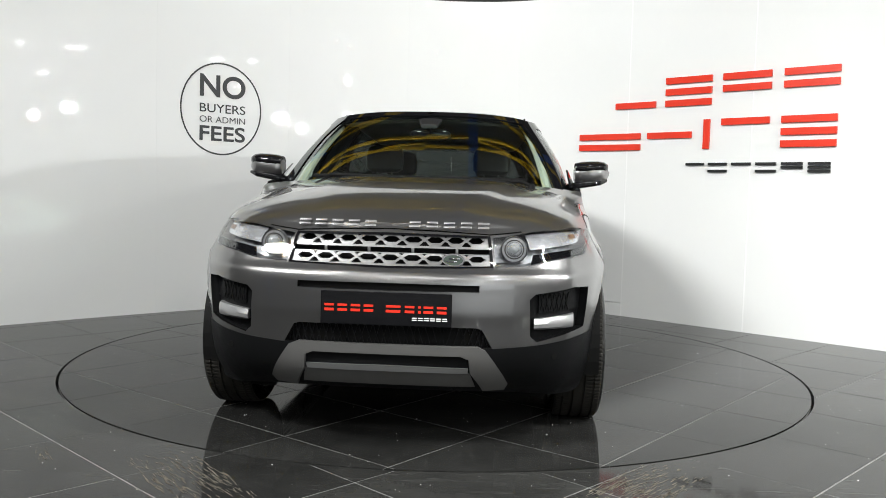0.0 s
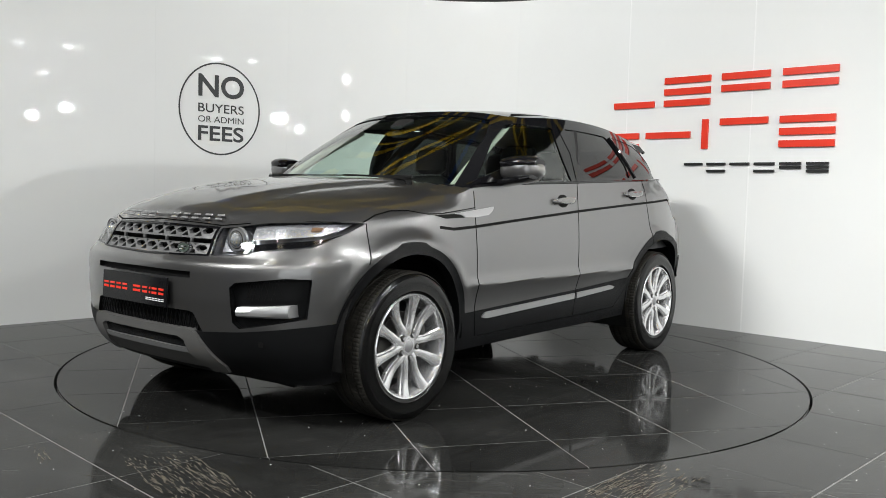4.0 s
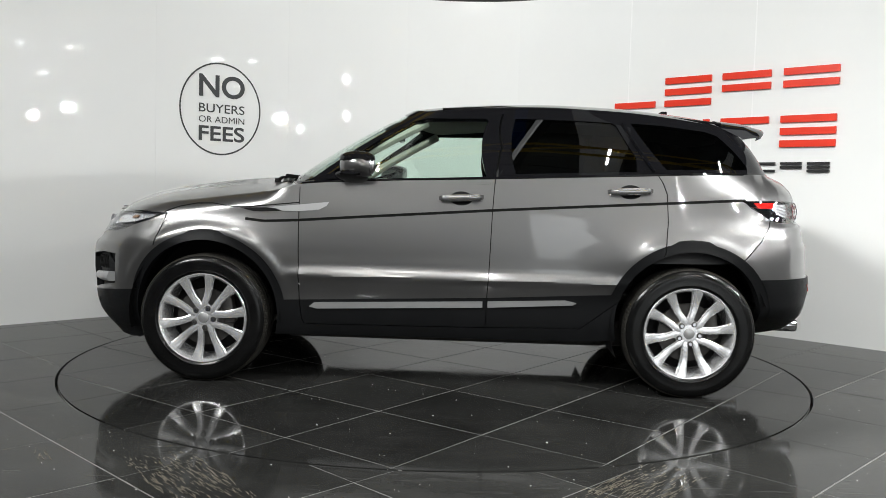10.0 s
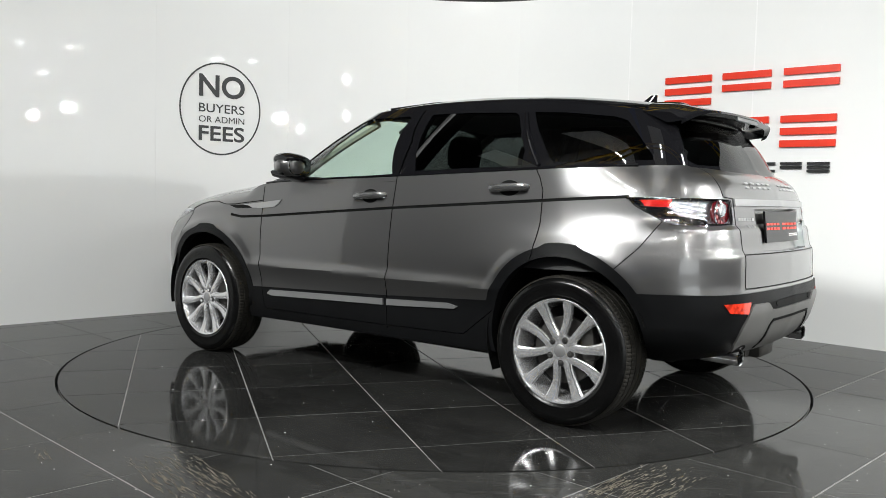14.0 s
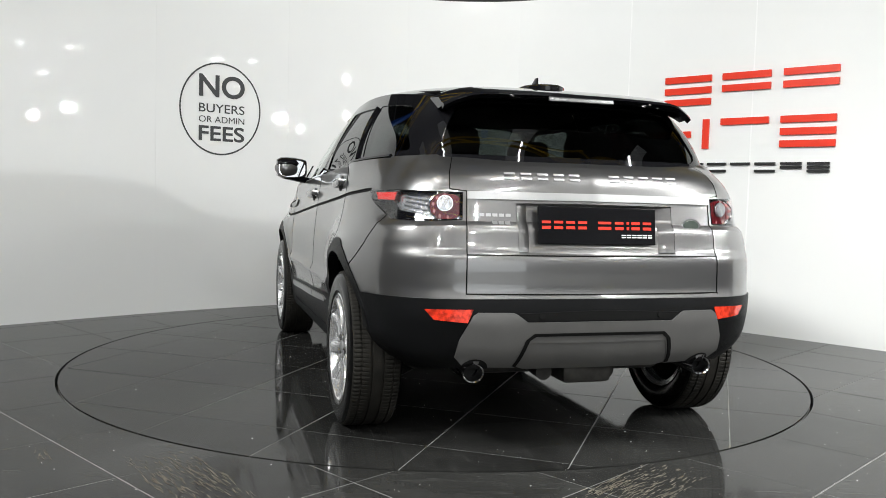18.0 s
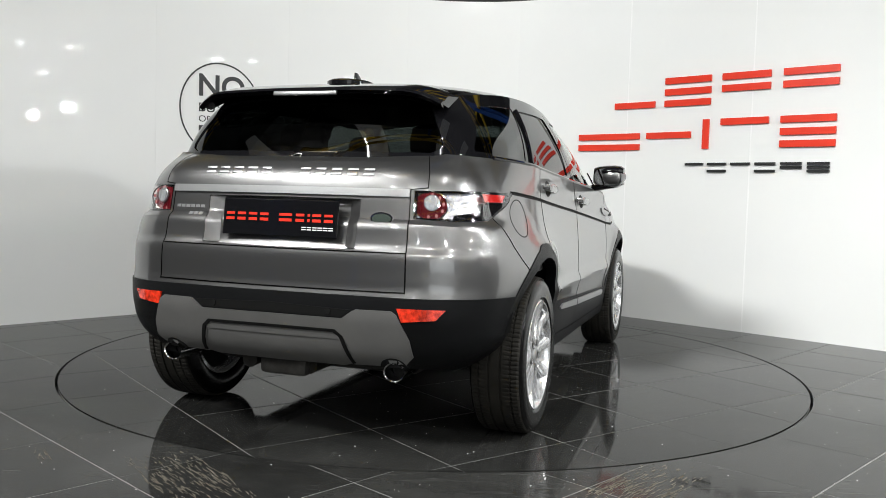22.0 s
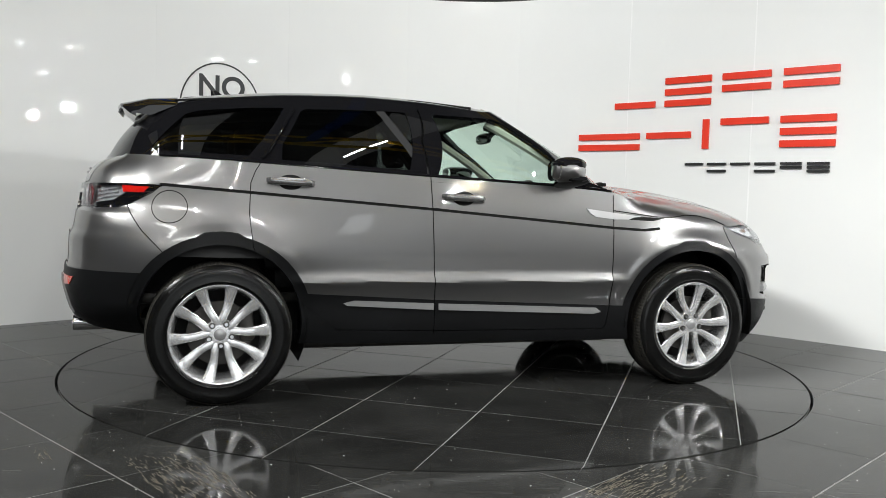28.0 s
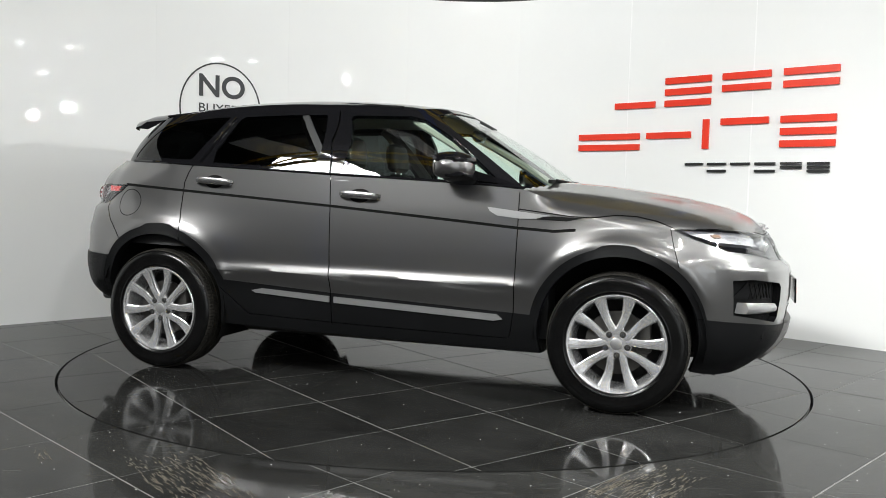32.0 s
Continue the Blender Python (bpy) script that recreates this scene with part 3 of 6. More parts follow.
def floor_marks():
    """Dried mud prints in front of the turntable and pale dust specks."""
    rnd = random.Random(5)
    for cx, cy, turn, w, n, far in ((-0.90, -2.40, 38, 0.27, 420, 0.40), (0.76, -2.40, -40, 0.27, 420, 0.40), (-1.55, -2.15, 30, 0.05, 26, 0.12), (-1.86, -1.95, 12, 0.03, 12, 0.07)):
        bm = bmesh.new()
        c, s = math.cos(radians(turn)), math.sin(radians(turn))
        for k in range(n):
            u = rnd.uniform(-0.5, 0.5)
            lane = 0.45 + 0.55 * math.sin(u * 38) ** 2
            if rnd.random() > lane:
                continue
            u, v = u * w, rnd.triangular(-far, far, 0)
            half, wide = rnd.uniform(0.008, 0.05) * (1 - abs(v) / far * 0.6), rnd.uniform(0.0008, 0.0034)
            lean = rnd.gauss(0, 0.10)
            vs = []
            for i in range(8):
                q = 2 * math.pi * i / 8
                r = rnd.uniform(0.6, 1.1)
                ex, ey = wide * r * math.cos(q), half * r * math.sin(q)
                ex, ey = u + ex + ey * lean, v + ey
                vs.append(bm.verts.new((cx + ex * c - ey * s, cy + ex * s + ey * c, 0.0008)))
            bm.faces.new(vs)
        tagged(finish("mud_print", bm, DUST, smooth=False), "dried brown tyre mud streaked on the polished floor", "dirt", kind="stuff")
    speck = mat("pale_dust", (0.55, 0.55, 0.54), 0.9)
    for home, n, far in ((None, 420, True), (TURNTABLE, 420, False)):
        bm = bmesh.new()
        for k in range(n):
            if far:
                r, a = rnd.uniform(2.28, 3.6), rnd.uniform(math.pi, 2 * math.pi)
            else:
                r, a = 2.2 * math.sqrt(rnd.random()), rnd.uniform(0, 2 * math.pi)
            x, y = r * math.cos(a), r * math.sin(a)
            d = abs(rnd.gauss(0, 0.0016)) + 0.0008
            m = rnd.randrange(4, 7)
            vs = [bm.verts.new((x + d * rnd.uniform(0.5, 1.2) * math.cos(2 * math.pi * i / m), y + d * rnd.uniform(0.5, 1.2) * math.sin(2 * math.pi * i / m), 0.0009)) for i in range(m)]
            tp = bm.verts.new((x, y, 0.0009 + d * 0.7))
            for i in range(m):
                bm.faces.new((vs[i], vs[(i + 1) % m], tp))
        ob = tagged(finish("dust_specks", bm, speck, smooth=False), "pale grit scattered on the black tiles", "dirt", kind="stuff")
        if home:
            ob.parent = home
            del ob["category"]


floor_marks()

# ---------------- the car ----------------
# Car frame: x forward, y to its left, z up, origin on the floor midway between the axles.
OUTLINE = [(2.185, 0), (2.178, 0.25), (2.145, 0.45), (2.075, 0.645), (1.94, 0.795), (1.72, 0.897), (1.33, 0.930), (0.8, 0.928), (0.2, 0.925), (-0.4, 0.925),
           (-0.9, 0.925), (-1.33, 0.935), (-1.66, 0.915), (-1.90, 0.84), (-2.04, 0.665), (-2.095, 0.37), (-2.112, 0)]
OC = crom(OUTLINE, 40)
OS = np.r_[0, np.cumsum(np.linalg.norm(np.diff(OC, axis=0), axis=1))]
_t = np.gradient(OC, axis=0)
_t /= np.linalg.norm(_t, axis=1)[:, None]
ON = np.stack([-_t[:, 1], _t[:, 0]], 1) * -1.0
ON[0], ON[-1] = (1, 0), (-1, 0)
if ON[len(ON) // 2][1] < 0:
    ON = -ON
    ON[0], ON[-1] = (1, 0), (-1, 0)
S_END = OS[-1]


def sx(x):
    """Place along the outline of a point on the flank."""
    o = np.argsort(OC[:, 0])
    return float(np.interp(x, OC[o, 0], OS[o]))


def sf(y):
    n = int(np.argmax(OC[:, 1] > 0.86))
    return float(np.interp(y, OC[:n, 1], OS[:n]))


def sr(y):
    i = len(OC) - 1 - int(np.argmax(OC[::-1, 1] > 0.86))
    return float(np.interp(y, OC[i:, 1][::-1], OS[i:][::-1]))


RIM_Z = table([2.19, 2.0, 1.9, 1.6, 1.33, 1.1, 0.92, 0.82, 0.47, -0.25, -1.14, -1.64, -2.12],
              [0.93, 0.94, 0.95, 0.985, 1.015, 1.045, 1.075, 1.105, 1.13, 1.16, 1.2, 1.222, 1.235])
BOT_Z = table([2.19, 1.85, 1.6, 0.9, -0.6, -1.2, -1.8, -2.12], [0.25, 0.215, 0.24, 0.27, 0.285, 0.3, 0.33, 0.385])
PF = table([0.20, 0.27, 0.36, 0.42, 0.54, 0.60, 0.70, 0.745, 0.765, 0.80, 0.86, 0.905, 0.95],
           [0.24, 0.13, 0.05, 0.03, 0.016, 0.010, 0.012, 0.022, 0.05, 0.075, 0.10, 0.135, 0.18])
PS = table([0.24, 0.30, 0.40, 0.47, 0.50, 0.555, 0.595, 0.607, 0.650, 0.665, 0.75, 0.85, 0.92, 0.98, 1.05, 1.12, 1.2, 1.25],
           [0.08, 0.055, 0.036, 0.031, 0.028, 0.017, 0.005, 0.0, 0.014, 0.017, 0.0185, 0.024, 0.030, 0.036, 0.045, 0.054, 0.064, 0.07])
PW = table([0.24, 0.30, 0.40, 0.47, 0.54, 0.60, 0.665, 0.75, 0.85, 0.92, 0.98, 1.05, 1.12, 1.2, 1.25],
           [0.08, 0.055, 0.036, 0.030, 0.025, 0.021, 0.018, 0.0185, 0.024, 0.030, 0.036, 0.045, 0.054, 0.064, 0.07])
PR = table([0.31, 0.35, 0.44, 0.52, 0.59, 0.66, 0.70, 0.80, 0.83, 0.85, 0.97, 1.05, 1.13, 1.19, 1.235],
           [0.22, 0.13, 0.04, 0.015, 0.0, 0.004, 0.013, 0.016, 0.020, 0.034, 0.052, 0.065, 0.085, 0.135, 0.235])


TUCK_R = table([0.30, 0.33, 0.37, 0.41, 0.45, 0.50], [0.25, 0.19, 0.12, 0.065, 0.025, 0.0])


def body_pt(s, z, extra=0.0):
    s, z = np.asarray(s, float), np.asarray(z, float)
    x, y = np.interp(s, OS, OC[:, 0]), np.interp(s, OS, OC[:, 1])
    nx, ny = np.interp(s, OS, ON[:, 0]), np.interp(s, OS, ON[:, 1])
    wf, wr, ws = np.where(nx > 0, nx * nx, 0), np.where(nx < 0, nx * nx, 0), ny * ny
    # the sill crease runs along the doors and dies out on the wings
    door = np.clip((0.95 - x) / 0.16, 0, 1) * np.clip((x + 1.06) / 0.16, 0, 1)
    ins = wf * PF(z) + wr * PR(z) + ws * (door * PS(z) + (1 - door) * PW(z))
    # wheel-arch haunches
    for cx, amp, wide, lip in ((1.33, 0.038, 0.33, 0.010), (-1.33, 0.052, 0.40, 0.005)):
        ins = ins - ws * amp * np.exp(-((x - cx) / wide) ** 2) * np.exp(-((z - 0.74) / 0.15) ** 2)
        # turned lip above the arch trim
        d = np.hypot(x - cx, z - 0.39)
        ins = ins - ws * lip * np.exp(-((d - 0.468) / 0.026) ** 2) * np.clip((z - 0.5) / 0.1, 0, 1)
    # rounded shoulder along the bonnet
    rz = RIM_Z(x)
    k = np.clip((z - (rz - 0.07)) / 0.07, 0, 1) * np.clip((x - 0.85) / 0.15, 0, 1)
    ins = ins + 0.055 * k * k * ws
    # the shoulder draws in round the rear corners
    k = np.clip((z - 1.07) / 0.15, 0, 1) ** 1.5 * np.clip((-1.25 - x) / 0.55, 0, 1)
    ins = ins + 0.085 * k * np.sqrt(ws)
    k = np.clip((z - 0.87) / 0.14, 0, 1)
    ins = ins + 0.026 * k * k * (3 - 2 * k) * np.clip((-1.30 - x) / 0.45, 0, 1) * np.sqrt(ws)
    ins = ins + 0.020 * np.clip((z - 0.944) / 0.02, 0, 1) * np.clip((-1.70 - x) / 0.10, 0, 1)
    # and over the front wheels towards the lamps
    k = np.clip((z - 0.76) / 0.18, 0, 1)
    ins = ins + 0.055 * k * k * (3 - 2 * k) * np.clip((x - 1.0) / 0.7, 0, 1) * np.sqrt(ws)
    # the lower rear corners tuck in behind the wheels
    ins = ins + ws * TUCK_R(z) * np.clip((-1.48 - x) / 0.22, 0, 1)
    ins = ins + np.asarray(extra, float)
    return np.stack([x - nx * ins, np.maximum(y - ny * ins, 0) if np.ndim(y) else max(float(y - ny * ins), 0), z], -1)


def in_poly(p, poly):
    poly = np.asarray(poly, float)
    x, y = p[:, 0], p[:, 1]
    r = np.zeros(len(p), bool)
    n = len(poly)
    for i in range(n):
        (x0, y0), (x1, y1) = poly[i], poly[(i + 1) % n]
        if y0 == y1:
            continue
        c = ((y0 > y) != (y1 > y)) & (x < (x1 - x0) * (y - y0) / (y1 - y0) + x0)
        r ^= c
    return r


def line_dist(p, line):
    d = np.full(len(p), 9.0)
    for a, b in zip(line[:-1], line[1:]):
        a, b = np.asarray(a, float), np.asarray(b, float)
        ab = b - a
        t = np.clip(((p - a) @ ab) / max(ab @ ab, 1e-12), 0, 1)
        d = np.minimum(d, np.linalg.norm(p - a - t[:, None] * ab, axis=1))
    return d


def cut_line(bm, line, pad=0.0):
    """Cuts the flat sheet along a polyline."""
    for a, b in zip(line[:-1], line[1:]):
        ax, ay, bx, by = a[0], a[1], b[0], b[1]
        if math.hypot(bx - ax, by - ay) < 1e-6:
            continue
        lo, hi = (min(ax, bx) - pad, min(ay, by) - pad), (max(ax, bx) + pad, max(ay, by) + pad)
        fs = []
        for f in bm.faces:
            xs = [v.co.x for v in f.verts]
            if max(xs) < lo[0] or min(xs) > hi[0]:
                continue
            ys = [v.co.y for v in f.verts]
            if max(ys) < lo[1] or min(ys) > hi[1]:
                continue
            fs.append(f)
        if not fs:
            continue
        es = {e for f in fs for e in f.edges}
        vs = {v for f in fs for v in f.verts}
        no = Vector((by - ay, ax - bx, 0)).normalized()
        bmesh.ops.bisect_plane(bm, geom=list(vs) + list(es) + fs, dist=1e-5, plane_co=(ax, ay, 0), plane_no=no)


def offset_line(line, d):
    out = []
    p = [Vector(q) for q in line]
    for i in range(len(p)):
        t0 = (p[i] - p[i - 1]).normalized() if i else (p[1] - p[0]).normalized()
        t1 = (p[i + 1] - p[i]).normalized() if i < len(p) - 1 else t0
        n = (Vector((-t0.y, t0.x)) + Vector((-t1.y, t1.x))).normalized()
        out.append((p[i] + n * d)[:])
    return out


def sheet_regions(us, vs_of, polys, gaps):
    """A flat sheet cut along outlines and joints. Returns name -> list of faces, each a list of (u, v)."""
    bm = bmesh.new()
    cols = [[bm.verts.new((u, v, 0)) for v in vs_of(u)] for u in us]
    for p, q in zip(cols, cols[1:]):
        for j in range(len(p) - 1):
            bm.faces.new((p[j], q[j], q[j + 1], p[j + 1]))
    for _, poly in polys:
        cut_line(bm, list(poly) + [poly[0]])
    for line, w in gaps:
        cut_line(bm, offset_line(line, w / 2))
        cut_line(bm, offset_line(line, -w / 2))
    bmesh.ops.remove_doubles(bm, verts=bm.verts, dist=9e-4)
    bmesh.ops.dissolve_degenerate(bm, edges=bm.edges, dist=1e-5)
    fs = list(bm.faces)
    cen = np.array([f.calc_center_median()[:2] for f in fs])
    owner = np.full(len(fs), "", dtype=object)
    for name, poly in polys:
        hit = in_poly(cen, poly) & (owner == "")
        owner[hit] = name
    for line, w in gaps:
        near = line_dist(cen, line) < w * 0.5 + 1e-4
        owner[near & (owner != "none")] = "gap"
    res = {}
    for f, o in zip(fs, owner):
        res.setdefault(o, []).append([(v.co.x, v.co.y) for v in f.verts])
    bm.free()
    return res


def sheet_mesh(faces, fn, sides=(1,), depth=0.0, flange=0.014, dark=False):
    """Maps flat faces onto the body: fn(u, v, inset); both flanks where sides is (1, -1). The edges turn inwards by the flange."""
    bm = bmesh.new()
    for sd in sides:
        keys = {}
        pts = []
        for f in faces:
            for p in f:
                k = (round(p[0], 5), round(p[1], 5))
                if k not in keys:
                    keys[k] = len(pts)
                    pts.append(k)
        arr = np.array(pts)
        co = fn(arr[:, 0], arr[:, 1], depth)
        co2 = fn(arr[:, 0], arr[:, 1], depth + flange) if flange else co
        vs = [bm.verts.new((c[0], sd * c[1], c[2])) for c in co]
        made = []
        for f in faces:
            idx = [keys[(round(p[0], 5), round(p[1], 5))] for p in f]
            u = []
            for i in idx:
                if i not in u:
                    u.append(i)
            if len(u) < 3:
                continue
            if sd < 0:
                u.reverse()
            try:
                made.append(bm.faces.new([vs[i] for i in u]))
            except ValueError:
                pass
        if flange:
            lo = {}
            index = {v: i for i, v in enumerate(vs)}
            for f in made:
                for lp in f.loops:
                    e = lp.edge
                    if len(e.link_faces) == 1 or all(g is f for g in e.link_faces):
                        a, b = lp.vert, lp.link_loop_next.vert
                        if max(abs(a.co.y), abs(b.co.y)) < 1e-4:
                            continue
                        qs = []
                        for v in (a, b):
                            if v not in lo:
                                c = co2[index[v]]
                                lo[v] = bm.verts.new((c[0], sd * c[1], c[2]))
                            qs.append(lo[v])
                        bm.faces.new((b, a, qs[0], qs[1])).material_index = 1 if dark else 0
    if len(sides) == 2:
        bmesh.ops.remove_doubles(bm, verts=[v for v in bm.verts if abs(v.co.y) < 2e-4], dist=4e-4)
    return bm


CAR = tagged(new("car"), "grey metallic five-door SUV with black roof and silver alloy wheels", "car")


def arch_edge(cx, cz, r):
    """Outer edge of an arch trim, with the small raised tab at its crown."""
    out = []
    for i in range(53):
        a = -40 + 260 * i / 52
        k = max(0.0, min(1.0, (12.5 - abs(a - 90)) / 2.5))
        out.append((cx + (r + 0.013 * k) * math.cos(radians(a)), cz + (r + 0.013 * k) * math.sin(radians(a))))
    return out


def arc(cx, cz, r, a0, a1, n, squash=1.0):
    return [(cx + r * math.cos(radians(a0 + (a1 - a0) * i / n)), cz + r * squash * math.sin(radians(a0 + (a1 - a0) * i / n))) for i in range(n + 1)]


def side(pts):
    return [(sx(x), z) for x, z in pts]


def nose(pts):
    return [(sf(y), z) for y, z in pts]


def tail(pts):
    return [(sr(y), z) for y, z in pts]


ARCH_F, ARCH_R = (1.325, 0.385), (-1.33, 0.395)
CLAD_F = [(0.0, 0.455), (0.44, 0.45), (0.62, 0.462), (0.80, 0.482)]


def lower_body():
    hole_f = side(arc(*ARCH_F, 0.402, -40, 220, 40))
    hole_r = side(arc(*ARCH_R, 0.402, -40, 220, 40))
    ring_f = side(arch_edge(*ARCH_F, 0.447))
    ring_r = side(arch_edge(*ARCH_R, 0.453))
    polys = [
        ("none", hole_f), ("none", hole_r),
        ("arch_f", ring_f), ("arch_r", ring_r),
        ("grille_back", nose([(-0.01, 0.765), (0.435, 0.775), (0.435, 0.90), (-0.01, 0.905)])),
        ("headlight", nose([(0.445, 0.893), (0.445, 0.778), (0.60, 0.785), (0.70, 0.805)]) + side([(1.86, 0.825), (1.78, 0.855), (1.68, 0.885), (1.57, 0.928), (1.75, 0.932), (1.88, 0.928)]) + nose([(0.70, 0.922), (0.60, 0.912)])),
        ("slot", nose([(-0.01, 0.677), (0.37, 0.680), (0.37, 0.706), (-0.01, 0.708)])),
        ("fog_pocket", nose([(0.575, 0.65), (0.60, 0.672), (0.775, 0.695)]) + side([(1.87, 0.69), (1.885, 0.52)]) + nose([(0.745, 0.50), (0.615, 0.475), (0.585, 0.50)])),
        ("lower_mesh", nose([(-0.01, 0.448), (0.43, 0.452), (0.385, 0.528), (0.36, 0.535), (-0.01, 0.538)])),
        ("front_clad", [(0.0, 0.1), (0.0, 0.455)] + nose(CLAD_F[1:]) + side([(1.74, 0.497), (1.6, 0.50), (1.6, 0.1)])),
        ("sill", side([(1.0, 0.1), (1.0, 0.462), (0.86, 0.468), (-0.23, 0.512), (-0.95, 0.553), (-1.0, 0.1)])),
        ("rear_clad", side([(-1.65, 0.1), (-1.65, 0.655)]) + tail([(0.80, 0.662), (0.3, 0.667)]) + [(S_END + 0.01, 0.668), (S_END + 0.01, 0.1)]),
        ("tail_lamp", tail([(0.578, 0.968), (0.578, 1.078), (0.70, 1.08)]) + side([(-1.80, 1.082), (-1.60, 1.078), (-1.66, 1.045), (-1.77, 0.985), (-1.83, 0.962)]) + tail([(0.76, 0.958)])),
        ("tailgate_bar", tail([(0.563, 1.053), (0.563, 1.083)]) + [(S_END + 0.01, 1.085), (S_END + 0.01, 1.055)]),
        ("plate_recess", tail([(0.352, 0.845), (0.358, 1.04)]) + [(S_END + 0.01, 1.042), (S_END + 0.01, 0.84)]),
        ("tailgate", tail([(0.562, 0.683), (0.562, 1.083), (0.645, 1.09), (0.635, 1.4)]) + [(S_END + 0.01, 1.4), (S_END + 0.01, 0.683)]),
        ("front_bumper", [(0.0, 0.3), (0.0, 0.92)] + nose([(0.44, 0.905), (0.60, 0.92)]) + side([(1.9, 0.935), (1.575, 0.92), (1.60, 0.79), (1.63, 0.71), (1.7, 0.5), (1.7, 0.3)])),
        ("front_door", side([(0.81, 1.3), (0.81, 0.45), (-0.225, 0.45), (-0.245, 0.8), (-0.262, 1.3)])),
        ("rear_door", side([(-0.262, 1.3), (-0.245, 0.8), (-0.225, 0.45), (-0.93, 0.45), (-1.02, 0.71), (-1.18, 0.79), (-1.195, 0.95), (-1.19, 1.10), (-1.13, 1.2), (-1.05, 1.3)])),
        ("bonnet", [(0.0, 1.2), (0.0, 0.92)] + nose([(0.44, 0.905), (0.60, 0.92)]) + side([(1.9, 0.935), (1.58, 0.935), (1.5, 0.965), (1.4, 0.985), (1.3, 0.988), (1.18, 0.972), (1.08, 0.975), (0.81, 1.005), (0.81, 1.3)])),
        ("fender", side([(1.7, 1.2), (1.7, 0.4), (0.8, 0.4), (0.8, 1.2)])),
        ("rear_quarter", side([(-0.9, 1.4), (-0.9, 0.4), (-1.7, 0.4)]) + [(S_END + 0.01, 0.4), (S_END + 0.01, 1.4)]),
    ]
    g = 0.0048
    gaps = [
        (side([(0.81, 1.09), (0.81, 0.88), (0.805, 0.64), (0.80, 0.47), (0.785, 0.36), (0.77, 0.33)]), g),
        (side([(-0.262, 1.18), (-0.25, 0.98), (-0.24, 0.65), (-0.232, 0.51), (-0.228, 0.33)]), g),
        (side([(-1.13, 1.215), (-1.165, 1.16), (-1.188, 1.10), (-1.195, 0.95), (-1.18, 0.79), (-1.17, 0.76)]), g),
        (side([(0.76, 0.335), (-0.2, 0.345), (-0.75, 0.36), (-0.93, 0.50)]), g),
        (side([(1.57, 0.925), (1.585, 0.85), (1.61, 0.755)]), g),
        (side([(1.58, 0.935), (1.5, 0.965), (1.4, 0.985), (1.3, 0.988), (1.18, 0.972), (1.08, 0.975), (0.81, 1.005)]), g * 1.2),
        # Swage crease along the flank: its shade drawn as a black groove.
        (side([(1.10, 0.908), (1.0, 0.898), (0.81, 0.908), (0.47, 0.935), (-0.25, 0.99), (-0.7, 1.02), (-1.18, 1.052), (-1.61, 1.08)]), 0.015),
        ([(0.0, 0.92)] + nose([(0.2, 0.915), (0.44, 0.905), (0.60, 0.92)]), g),
        (side([(-1.62, 1.075), (-1.66, 1.04), (-1.78, 0.98)]) , g),
        (side([(-1.78, 0.97), (-1.70, 0.86), (-1.60, 0.76)]), g),
        (tail([(0.562, 0.683), (0.562, 1.083), (0.64, 1.09), (0.645, 1.15), (0.635, 1.24)]), g * 1.2),
        (tail([(0.562, 0.683)]) + [(S_END, 0.683)], g * 1.2),
        # Crease ledge across the tailgate, its shade drawn in black too.
        (tail([(0.56, 0.835)]) + [(S_END, 0.835)], g),
        (side([(1.60, 0.50), (1.74, 0.497)]) [::-1], g),
    ]
    us = list(np.unique(np.r_[np.linspace(0, sx(1.6), 46), np.linspace(sx(1.6), sx(-1.6), 150), np.linspace(sx(-1.6), S_END, 46)]))

    def vs_of(u):
        x = float(np.interp(u, OS, OC[:, 0]))
        lo, hi = float(BOT_Z(x)), float(RIM_Z(x))
        return [lo + (hi - lo) * j / 54 for j in range(55)]
    return sheet_regions(us, vs_of, polys, gaps)


REG = lower_body()
LOWER = REG
FN = body_pt
BOTH = (1, -1)


def region(name, key, material, sides=BOTH, depth=0.0, flange=0.014, label="", parent=None):
    if key not in REG:
        return None
    # Turned edges of paint panels are black, giving the gaps their shade.
    return part(name, sheet_mesh(REG[key], FN, sides, depth, flange, material is PAINT and flange > 0), [material, RUBBER_AND_SHADE] if material is PAINT else material, parent or CAR, label, angle=28)


region("front_bumper", "front_bumper", PAINT, label="grey metallic front bumper")
for sd in BOTH:
    region("front_door", "front_door", PAINT, (sd,))
    region("rear_door", "rear_door", PAINT, (sd,))
    region("front_wing", "fender", PAINT, (sd,))
    region("rear_wing", "rear_quarter", PAINT, (sd,))
    region("sill", "sill", PLASTIC, (sd,), -0.004, label="dark grey plastic sill cladding")
    region("wheel_arch_trim", "arch_f", PLASTIC, (sd,), -0.004, 0.05, label="dark grey plastic wheel arch trim")
    region("wheel_arch_trim", "arch_r", PLASTIC, (sd,), -0.004, 0.05, label="dark grey plastic wheel arch trim")
region("tailgate", "tailgate", PAINT, label="grey metallic tailgate")
region("plate_recess", "plate_recess", PAINT, depth=0.040, flange=-0.04)
region("tailgate_bar", "tailgate_bar", SILVER, depth=-0.010, flange=0.02, label="satin silver tailgate bar")
region("lower_front_bumper", "front_clad", PLASTIC, depth=-0.003, label="dark grey plastic lower bumper")
region("rear_bumper", "rear_clad", PLASTIC, depth=-0.006, label="dark grey plastic rear bumper")
region("shut_line", "gap", RUBBER_AND_SHADE, depth=0.006, flange=-0.007, label="black rubber in the shut lines, black for shade in creases")
region("upper_intake", "slot", RUBBER_AND_SHADE, depth=0.02, flange=-0.022)
